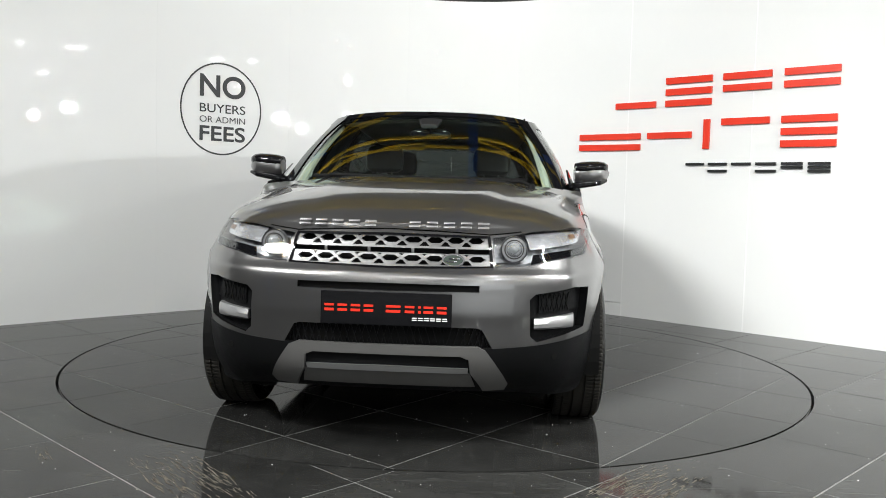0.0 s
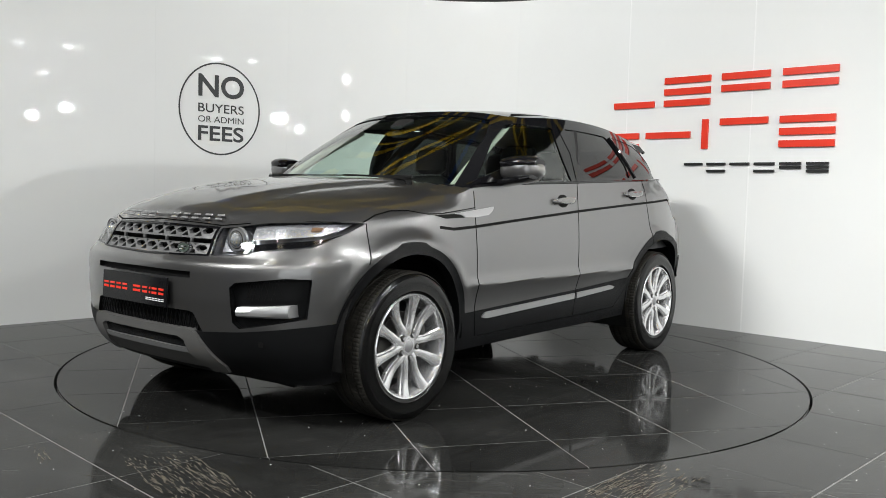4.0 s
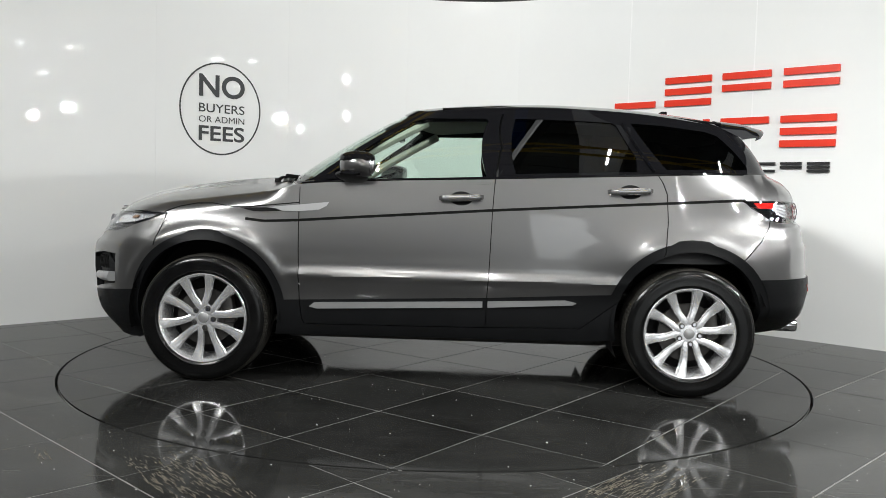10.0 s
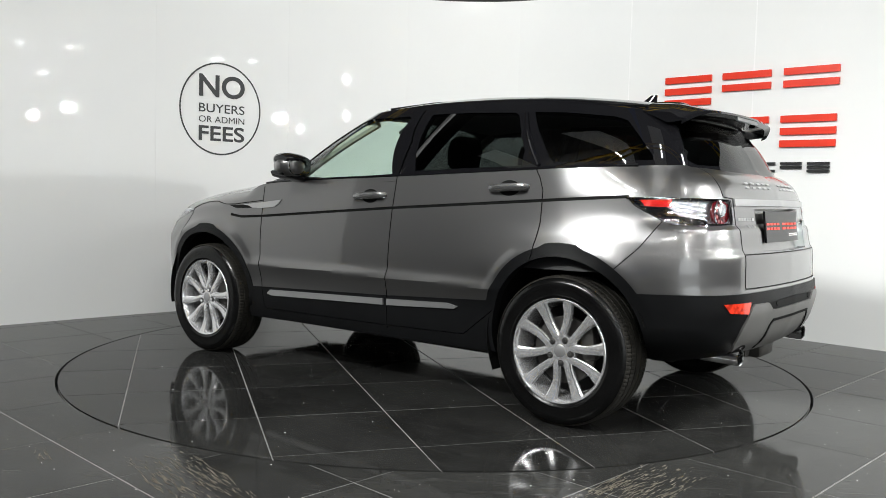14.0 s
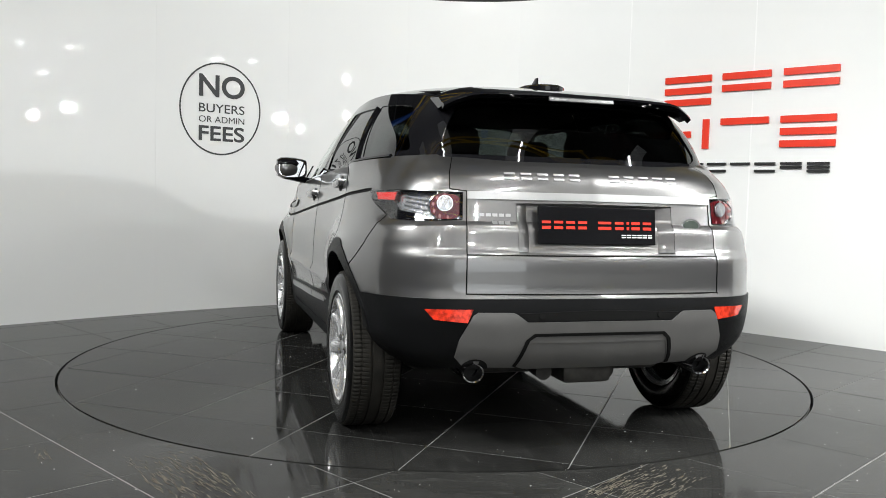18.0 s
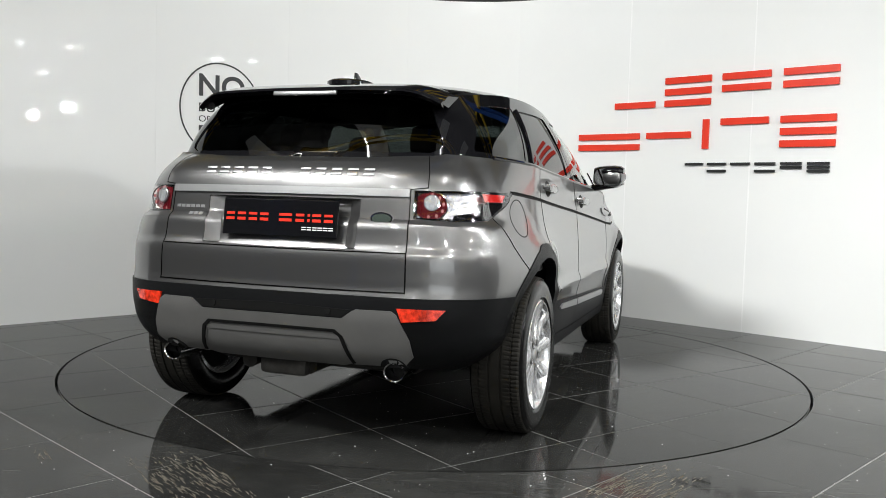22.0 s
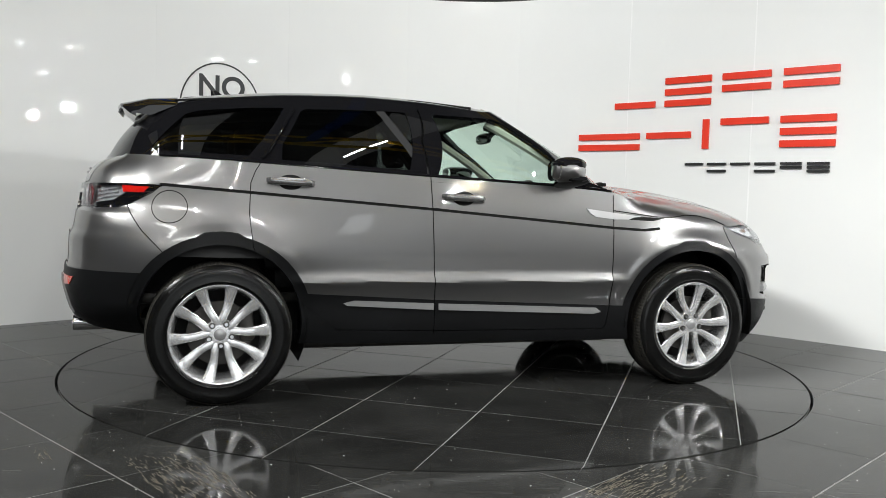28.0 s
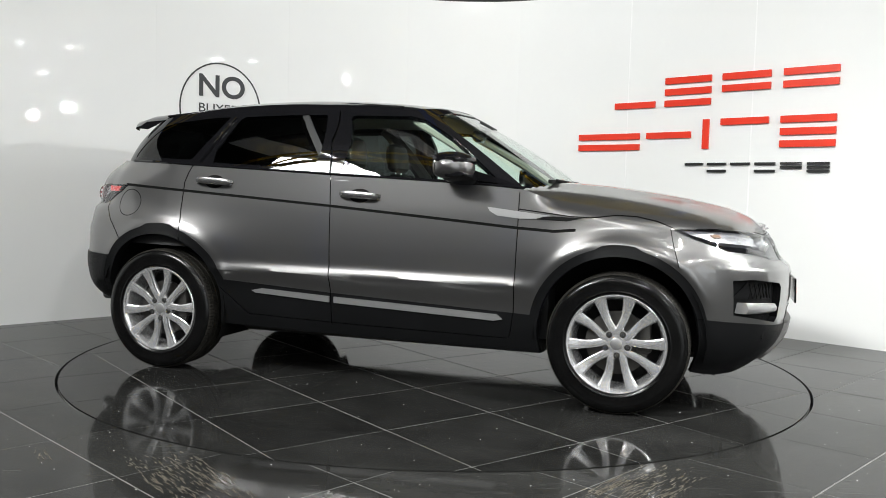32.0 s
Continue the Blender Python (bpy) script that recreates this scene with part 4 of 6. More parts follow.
region("grille_backing", "grille_back", RUBBER_AND_SHADE, depth=0.05, flange=-0.052)
region("lower_intake", "lower_mesh", RUBBER_AND_SHADE, depth=0.03, flange=-0.032)


def bonnet():
    """Clamshell bonnet: its flanks from the body sheet and a crowned top."""
    bm = sheet_mesh(REG["bonnet"], FN, BOTH, 0.0, 0.0)
    hc = table([2.05, 2.0, 1.96, 1.92, 1.7, 1.38, 1.12, 0.98, 0.8], [0.93, 0.957, 0.984, 1.002, 1.06, 1.112, 1.140, 1.149, 1.155])
    us = np.unique(np.r_[np.linspace(0, sx(1.6), 46), np.linspace(sx(1.6), sx(-1.6), 150)])
    us = [u for u in us if np.interp(u, OS, OC[:, 0]) >= 0.82]
    rows = []
    for u in us[1:]:
        x0 = float(np.interp(u, OS, OC[:, 0]))
        p = body_pt(u, float(RIM_Z(x0)))
        w, zr = float(p[1]), float(p[2])
        row = []
        for k in range(-20, 21):
            t = math.copysign(1 - (1 - abs(k) / 20) ** 1.35, k)
            y = w * t
            x = float(p[0])
            h = zr + max(float(hc(x)) - zr, 0) * (1 - abs(t) ** 3.3)
            # two creases that frame the raised middle
            d = abs(y) - (0.30 + 0.22 * (2.0 - x))
            if abs(t) < 0.97:
                h += 0.011 * max(0.0, min(1.0, -d / 0.07 + 0.5)) * min(1, (2.0 - x) * 6) * (1 if x < 2.0 else 0)
            row.append((x, y, h))
        rows.append(row)
    vrows = [[bm.verts.new(c) for c in r] for r in rows]
    tip = bm.verts.new(tuple(body_pt(us[0], float(RIM_Z(2.185)))))
    for k in range(40):
        bm.faces.new((tip, vrows[0][k], vrows[0][k + 1]))
    for a, b in zip(vrows, vrows[1:]):
        for k in range(40):
            if b[k].co.x < 0.98 - 0.14 * (b[k].co.y / 0.8) ** 2 - 0.005:
                continue
            bm.faces.new((a[k], b[k], b[k + 1], a[k + 1]))
    bmesh.ops.remove_doubles(bm, verts=bm.verts, dist=0.0012)
    bmesh.ops.recalc_face_normals(bm, faces=bm.faces)
    for v in [v for v in bm.verts if not v.link_faces]:
        bm.verts.remove(v)
    part("bonnet", bm, PAINT, CAR, "grey metallic clamshell bonnet", angle=40)


bonnet()

# ---- cabin: glass and roof ----
GB = [(1.05, 0, 1.10), (1.02, 0.35, 1.10), (0.95, 0.60, 1.095), (0.84, 0.755, 1.085), (0.66, 0.838, 1.10), (0.2, 0.866, 1.115), (-0.4, 0.868, 1.14), (-1.0, 0.852, 1.17),
      (-1.5, 0.785, 1.195), (-1.70, 0.705, 1.205), (-1.82, 0.57, 1.21), (-1.90, 0.3, 1.21), (-1.915, 0, 1.21)]
GT = [(0.27, 0, 1.575), (0.25, 0.3, 1.57), (0.20, 0.50, 1.558), (0.10, 0.615, 1.542), (-0.05, 0.645, 1.55), (-0.3, 0.655, 1.566), (-0.65, 0.655, 1.572), (-1.05, 0.632, 1.556),
      (-1.44, 0.592, 1.512), (-1.57, 0.56, 1.49), (-1.645, 0.46, 1.482), (-1.695, 0.25, 1.481), (-1.705, 0, 1.481)]
GBC, GTC = crom(GB, 20), crom(GT, 20)
GU = np.linspace(0, 12, len(GBC))


def cabin_pt(u, v, extra=0.0):
    u, v = np.asarray(u, float), np.asarray(v, float)
    b = np.stack([np.interp(u, GU, GBC[:, i]) for i in range(3)], -1)
    t = np.stack([np.interp(u, GU, GTC[:, i]) for i in range(3)], -1)
    p = b + (t - b) * v[..., None]
    e = 0.01
    b2 = np.stack([np.interp(u + e, GU, GBC[:, i]) - np.interp(u - e, GU, GBC[:, i]) for i in range(3)], -1)
    t2 = np.stack([np.interp(u + e, GU, GTC[:, i]) - np.interp(u - e, GU, GTC[:, i]) for i in range(3)], -1)
    du = b2 + (t2 - b2) * v[..., None]
    n = np.cross(du, t - b)
    n /= np.linalg.norm(n, axis=-1)[..., None]
    n = np.where(((n * (p - np.array([-0.5, 0, 1.0]))).sum(-1) < 0)[..., None], -n, n)
    bulge = 0.022 * np.sin(np.pi * np.clip(v, 0, 1))
    p = p + n * (bulge - extra)[..., None]
    p[..., 1] = np.maximum(p[..., 1], 0)
    return p


_gu, _gv = np.meshgrid(np.linspace(0, 12, 481), np.linspace(0, 1, 121), indexing="ij")
_gp = cabin_pt(_gu, _gv, np.zeros_like(_gu))


def cab(pts, lo, hi, axis=0):
    """Flat places of points given as (x, z) on the side glass, or (y, z) with axis 1, for lo < u < hi."""
    ok = (_gu >= lo) & (_gu <= hi)
    out = []
    for a, z in pts:
        d = np.where(ok, (_gp[..., axis] - a) ** 2 + (_gp[..., 2] - z) ** 2, 9)
        i = np.unravel_index(np.argmin(d), d.shape)
        out.append((float(_gu[i]), float(_gv[i])))
    return out


def cabin():
    polys = [
        ("windscreen", [(-0.01, 0.03), (-0.01, 0.955)] + cab([(0.40, 1.54), (0.56, 1.515), (0.632, 1.42), (0.712, 1.22), (0.74, 1.125)], 0, 3.2, 1)),
        ("front_window", cab([(0.69, 1.137), (0.59, 1.222), (0.39, 1.378), (0.21, 1.487), (0.13, 1.502), (-0.20, 1.505), (-0.215, 1.49), (-0.215, 1.175), (0.2, 1.155)], 3, 9)),
        ("rear_window", cab([(-0.375, 1.19), (-0.365, 1.505), (-0.60, 1.505), (-0.90, 1.495), (-0.93, 1.48), (-1.025, 1.30), (-1.03, 1.222)], 3, 9)),
        ("quarter_window", cab([(-1.20, 1.235), (-1.01, 1.495), (-1.2, 1.487), (-1.43, 1.462), (-1.50, 1.44), (-1.66, 1.27), (-1.66, 1.25)], 3, 9.3)),
        ("back_window", [(12.01, 0.07), (12.01, 0.97)] + cab([(0.42, 1.47), (0.50, 1.45), (0.60, 1.27), (0.595, 1.25), (0.56, 1.235)], 9.5, 12, 1)),
        ("shell", [(-1, -1), (13, -1), (13, 2), (-1, 2)]),
    ]
    gaps = [(cab([(-0.275, 1.165), (-0.29, 1.35), (-0.295, 1.53)], 3, 9), 0.02)]
    us = list(np.linspace(0, 12, 145))
    return sheet_regions(us, lambda u: [j / 24 for j in range(25)], polys, gaps)


CREG = cabin()


def cfn(u, v, extra):
    return cabin_pt(u, v, np.full(len(u), float(extra)))


REG = CREG
FN = cfn
region("cabin_frame", "shell", BLACK, flange=0.03, label="gloss black pillars and window frames")
region("windscreen", "windscreen", GLASS, depth=0.006, flange=0.0, label="clear raked windscreen")
for sd in BOTH:
    region("front_side_window", "front_window", GLASS, (sd,), 0.006, 0.0)
    region("rear_side_window", "rear_window", PRIVACY, (sd,), 0.006, 0.0, "dark tinted side window")
    region("quarter_window", "quarter_window", PRIVACY, (sd,), 0.003, 0.0, "dark tinted quarter window")
region("back_window", "back_window", PRIVACY, depth=0.006, flange=0.0, label="dark tinted rear window")
for sd in BOTH:
    region("pillar_joint", "gap", RUBBER_AND_SHADE, (sd,), depth=0.012, flange=-0.012)


def roof():
    rc = table([0.27, 0.04, -0.18, -0.55, -0.93, -1.32, -1.75], [1.578, 1.605, 1.62, 1.63, 1.62, 1.588, 1.522])
    bm = bmesh.new()
    rows = []
    for u in np.linspace(0, 12, 145)[1:-1]:
        p = cabin_pt(np.array([u]), np.array([1.0]), np.zeros(1))[0]
        w = max(p[1], 1e-3)
        row = []
        for k in range(-16, 17):
            t = math.copysign(1 - (1 - abs(k) / 16) ** 1.5, k)
            h = p[2] + max(float(rc(p[0])) - p[2], 0) * (1 - abs(t) ** 3.2)
            row.append(bm.verts.new((p[0], w * t, h)))
        rows.append(row)
    for a, b in zip(rows, rows[1:]):
        for k in range(32):
            bm.faces.new((a[k], b[k], b[k + 1], a[k + 1]))
    bmesh.ops.recalc_face_normals(bm, faces=bm.faces)
    if sum(f.normal.z for f in bm.faces) < 0:
        bmesh.ops.reverse_faces(bm, faces=bm.faces)
    part("roof", bm, BLACK, CAR, "gloss black roof")


roof()

# ---- cabin insides ----


def put(name, material, fn, label="", parent=None, smooth=True, angle=35):
    """A part drawn by fn into a fresh mesh."""
    bm = bmesh.new()
    fn(bm)
    return part(name, bm, material, parent or CAR, label, smooth, angle)


def pad(name, polys, height, material, fn=body_pt, sides=BOTH, label="", parent=None, step=0.03, flange=None, holes=()):
    """A raised plate that follows the body within flat outlines."""
    lo = np.min([np.min(p, axis=0) for p in polys], axis=0)
    hi = np.max([np.max(p, axis=0) for p in polys], axis=0)
    nu, nv = max(2, int((hi[0] - lo[0]) / step) + 1), max(2, int((hi[1] - lo[1]) / step) + 1)
    us = np.linspace(lo[0] - 1e-3, hi[0] + 1e-3, nu)
    us = [max(0.0, min(u, S_END)) for u in us]
    vs = list(np.linspace(lo[1] - 1e-3, hi[1] + 1e-3, nv))
    res = sheet_regions(us, lambda u: vs, [("none", h) for h in holes] + [("keep", p) for p in polys], [])
    return part(name, sheet_mesh(res["keep"], fn, sides, -height, height + 0.008 if flange is None else flange), material, parent or CAR, label, angle=28)


def rounded(pts, size, m=None, bevel=0.02, seg=3):
    return lambda bm: box(bm, pts, size, bevel, m, seg)


def loft(bm, sections):
    """Closed loops of points joined in order, with capped ends."""
    rings = [[bm.verts.new(p) for p in s] for s in sections]
    n = len(rings[0])
    for a, b in zip(rings, rings[1:]):
        for k in range(n):
            bm.faces.new((a[k], a[(k + 1) % n], b[(k + 1) % n], b[k]))
    bm.faces.new(list(reversed(rings[0])))
    bm.faces.new(rings[-1])
    bmesh.ops.recalc_face_normals(bm, faces=bm.faces)


def superloop(cx, cy, cz, a, b, e, plane, n=28):
    """A superellipse loop in the named plane."""
    out = []
    for k in range(n):
        t = 2 * math.pi * k / n
        u = math.copysign(abs(math.cos(t)) ** (2 / e), math.cos(t)) * a
        v = math.copysign(abs(math.sin(t)) ** (2 / e), math.sin(t)) * b
        out.append({"xy": (cx + u, cy + v, cz), "yz": (cx, cy + u, cz + v), "xz": (cx + u, cy, cz + v)}[plane])
    return out


def seat(cx, cy, w, rear=False):
    def cushion(bm):
        loft(bm, [superloop(cx + dx, cy, 0.60 + dz, 0.5 * w * k, h, 4, "yz") for dx, dz, k, h in ((-0.26, 0.0, 0.88, 0.06), (-0.22, 0, 1, 0.09), (0.1, 0.01, 1, 0.10), (0.24, 0.015, 1, 0.09), (0.29, 0.01, 0.85, 0.06))])
    put("seat_cushion", LEATHER, cushion, "black leather seat cushion")

    def back(bm):
        loft(bm, [superloop(cx - 0.22 - dx, cy, z, h, 0.5 * w * k, 4, "xy") for z, dx, k, h in ((0.60, 0, 0.9, 0.06), (0.66, 0.01, 1, 0.085), (0.9, 0.05, 0.98, 0.085), (1.10, 0.10, 0.86, 0.07), (1.17, 0.12, 0.68, 0.055), (1.20, 0.125, 0.5, 0.03))])
    put("seat_back", LEATHER, back, "black leather seat back")
    heads = [cy] if not rear else [cy - 0.36, cy + 0.36]
    for hy in heads:
        def head(bm):
            loft(bm, [superloop(cx - 0.36 - dx, hy, z, h, k, 3.2, "xy") for z, dx, k, h in ((1.215, 0, 0.09, 0.03), (1.24, 0, 0.125, 0.05), (1.33, 0.01, 0.13, 0.055), (1.385, 0.015, 0.115, 0.045), (1.405, 0.015, 0.08, 0.02))])
        hr = put("headrest", LEATHER, head, "black leather headrest")
        for k in (-0.05, 0.05):
            put("headrest_post", CHROME, lambda bm: cyl(bm, (cx - 0.355, hy + k, 1.16), (cx - 0.36, hy + k, 1.23), 0.007, seg=8), parent=hr)


seat(0.02, 0.37, 0.50)
seat(0.02, -0.37, 0.50)
seat(-0.82, 0.0, 1.30, True)


def dash(bm):
    prof = [(0.98, 1.03), (0.80, 1.075), (0.62, 1.06), (0.55, 1.02), (0.56, 0.93), (0.62, 0.86), (0.60, 0.70), (0.95, 0.60)]
    loft(bm, [[(x, y, z + (0.02 if abs(y) < 0.7 else 0) - 0.012 * abs(y)) for x, z in prof] for y in np.linspace(-0.76, 0.76, 13)])


put("dashboard", TRIM_DARK, dash, "dark moulded dashboard")
put("instrument_hood", TRIM_DARK, lambda bm: loft(bm, [superloop(x, -0.37, 1.055, w, h, 2.6, "yz") for x, w, h in ((0.53, 0.17, 0.045), (0.60, 0.175, 0.055), (0.75, 0.12, 0.03))]))


def steering(bm):
    n = 32
    m = Matrix.Translation((0.43, -0.37, 0.99)) @ pose(0, 0, 0, 0, -66, 0)
    for i in range(n):
        a0, a1 = 2 * math.pi * i / n, 2 * math.pi * (i + 1) / n
        tube(bm, [m @ Vector((0.185 * math.cos(a), 0.185 * math.sin(a), 0)) for a in (a0, a1)], 0.016, 8)
    for a in (0, 180, 270):
        tube(bm, [m @ Vector((0.05 * math.cos(radians(a)), 0.05 * math.sin(radians(a)), -0.02)), m @ Vector((0.18 * math.cos(radians(a)), 0.18 * math.sin(radians(a)), 0))], 0.018, 8)
    cyl(bm, m @ Vector((0, 0, -0.06)), m @ Vector((0, 0, 0.005)), 0.07, 0.06, 20)


put("steering_wheel", LEATHER, steering, "black leather steering wheel")
put("inner_mirror", BLACK, lambda bm: loft(bm, [superloop(x, 0.0, 1.435, w, h, 3, "yz") for x, w, h in ((0.325, 0.11, 0.028), (0.335, 0.125, 0.036), (0.35, 0.12, 0.034), (0.375, 0.05, 0.02))]), "black interior mirror")
put("mirror_stalk", BLACK, lambda bm: tube(bm, [(0.365, 0, 1.44), (0.40, 0, 1.475), (0.42, 0, 1.485)], 0.018))
put("sensor_cover", TRIM_DARK, lambda bm: loft(bm, [superloop(0.36, 0, 1.51, 0.07, 0.02, 4, "yz"), superloop(0.44, 0, 1.475, 0.05, 0.012, 4, "yz")]))
for sd in BOTH:
    put("sun_visor", HEADLINER, lambda bm: box(bm, (0.19, sd * 0.33, 1.545), (0.12, 0.36, 0.016), 0.007, pose(0, 0, 0, 0, 18, 0)), "pale fabric sun visor")


def lining():
    """Headlining under the roof, and pale trim on the windscreen pillars."""
    bm = bmesh.new()
    rows = []
    for u in np.linspace(0.3, 11.7, 60):
        p = cabin_pt(np.array([u]), np.array([0.97]), np.array([0.03]))[0]
        rows.append([bm.verts.new((p[0], p[1] * k / 6, p[2] + 0.025 * (1 - (k / 6) ** 2) - 0.01)) for k in range(-6, 7)])
    for a, b in zip(rows, rows[1:]):
        for k in range(12):
            bm.faces.new((a[k], a[k + 1], b[k + 1], b[k]))
    part("headlining", bm, HEADLINER, CAR, "pale fabric headlining")
    for sd in BOTH:
        bm = bmesh.new()
        pts = [cabin_pt(np.array([2.85 + 0.1 * k / 8]), np.array([0.08 + 0.86 * k / 8]), np.array([0.05]))[0] for k in range(9)]
        tube(bm, [(p[0], sd * p[1], p[2]) for p in pts], 0.027, 8)
        part("pillar_trim", bm, HEADLINER, CAR, "pale windscreen pillar trim")
        bm = bmesh.new()
        pts = [cabin_pt(np.array([5.75]), np.array([0.02 + 0.94 * k / 6]), np.array([0.05]))[0] for k in range(7)]
        tube(bm, [(p[0], sd * p[1], p[2]) for p in pts], 0.05, 8)
        part("pillar_trim", bm, TRIM_DARK, CAR)


lining()


def inner_shell():
    """Dark tub inside the body: door cards, floor, load space, bulkhead."""
    for sd in BOTH:
        bm = bmesh.new()
        us = np.linspace(sx(0.9), sx(-1.75), 40)
        rows = []
        for u in us:
            x0 = float(np.interp(u, OS, OC[:, 0]))
            rows.append([bm.verts.new((c[0], sd * c[1], c[2])) for c in body_pt(np.full(6, u), np.linspace(0.42, float(RIM_Z(x0)) - 0.012, 6), np.array([0.1, 0.08, 0.06, 0.055, 0.045, 0.03]))])
        for a, b in zip(rows, rows[1:]):
            for k in range(5):
                if abs(a[k].co.x + 1.33) < 0.5 and a[k].co.z < 0.72:
                    continue
                bm.faces.new((a[k], b[k], b[k + 1], a[k + 1]))
        part("door_card", bm, TRIM_DARK, CAR, "dark door lining")
    put("floor_pan", DARKMETAL, lambda bm: [box(bm, (0.0, 0, 0.275), (1.85, 1.34, 0.10), 0.03), box(bm, (1.45, 0, 0.26), (0.7, 0.9, 0.05), 0.015), box(bm, (-1.4, 0, 0.50), (1.05, 1.25, 0.06), 0.015), box(bm, (-0.5, 0, 0.36), (3.0, 0.22, 0.12), 0.02)], "dark underbody pan")
    put("bulkhead", TRIM_DARK, lambda bm: [box(bm, (0.93, 0, 0.68), (0.05, 1.5, 0.72), 0.01), box(bm, (1.45, 0, 0.62), (0.8, 0.9, 0.42), 0.03)], "black engine bay mass")
    put("load_cover", TRIM_DARK, lambda bm: box(bm, (-1.42, 0, 1.06), (0.62, 1.3, 0.02), 0.006))
    put("rear_panel", TRIM_DARK, lambda bm: box(bm, (-1.80, 0, 0.72), (0.04, 1.3, 0.64), 0.01))
    put("fuel_tank", DARKMETAL, lambda bm: box(bm, (-0.95, 0.1, 0.29), (0.5, 0.95, 0.16), 0.04))
    put("rear_axle", DARKMETAL, lambda bm: cyl(bm, (-1.33, -0.7, 0.36), (-1.33, 0.7, 0.36), 0.045))
    put("front_axle", DARKMETAL, lambda bm: cyl(bm, (1.33, -0.7, 0.34), (1.33, 0.7, 0.34), 0.04))
    put("silencer", DARKMETAL, lambda bm: box(bm, (-1.60, 0, 0.34), (0.25, 1.0, 0.1), 0.03))
    for cx in (1.33, -1.33):
        for sd in BOTH:
            def liner(bm):
                rows = []
                for i in range(25):
                    a = radians((-25 + 188 * i / 24) if cx < 0 else (-14 + 200 * i / 24))
                    rows.append([bm.verts.new((cx + 0.425 * math.cos(a), sd * y, 0.385 + 0.425 * math.sin(a))) for y in (0.90, 0.56)])
                for a, b in zip(rows, rows[1:]):
                    bm.faces.new((a[0], b[0], b[1], a[1]))
                bm.faces.new([r[1] for r in rows])
            put("wheel_arch_liner", RUBBER_AND_SHADE, liner, "black wheel arch liner", smooth=False)


inner_shell()


def cowl(bm):
    rows = []
    for k in range(-12, 13):
        y = 0.80 * k / 12
        b = 0.985 - 0.14 * (y / 0.8) ** 2
        rows.append([bm.verts.new((x, y, z - 0.10 * (y / 0.8) ** 4 * 0.5)) for x, z in ((b + 0.07, 1.105), (b + 0.01, 1.112), (b - 0.08, 1.112), (b - 0.16, 1.13))])
    for a, b in zip(rows, rows[1:]):
        for k in range(3):
            bm.faces.new((a[k], a[k + 1], b[k + 1], b[k]))


put("scuttle_panel", PLASTIC, cowl, "black plastic scuttle panel")
for sd, y0 in ((1, 0.60), (-1, 0.05)):
    arm = put("wiper", RUBBER_AND_SHADE, lambda bm: tube(bm, [(1.0, y0, 1.128), (0.985, y0 - 0.05, 1.146), (0.955, y0 - 0.30, 1.157), (0.93, y0 - 0.55, 1.163)], 0.009, 6), "black wiper arm and blade")
    put("wiper_blade", RUBBER_AND_SHADE, lambda bm: box(bm, (0.93, y0 - 0.33, 1.155), (0.02, 0.62, 0.022), 0.005, pose(0, 0, 0, 0, 0, -4)), parent=arm)
    put("wiper_pivot", RUBBER_AND_SHADE, lambda bm: cyl(bm, (1.0, y0, 1.10), (1.0, y0, 1.138), 0.022, 0.016), parent=arm)

# ---- wheels ----


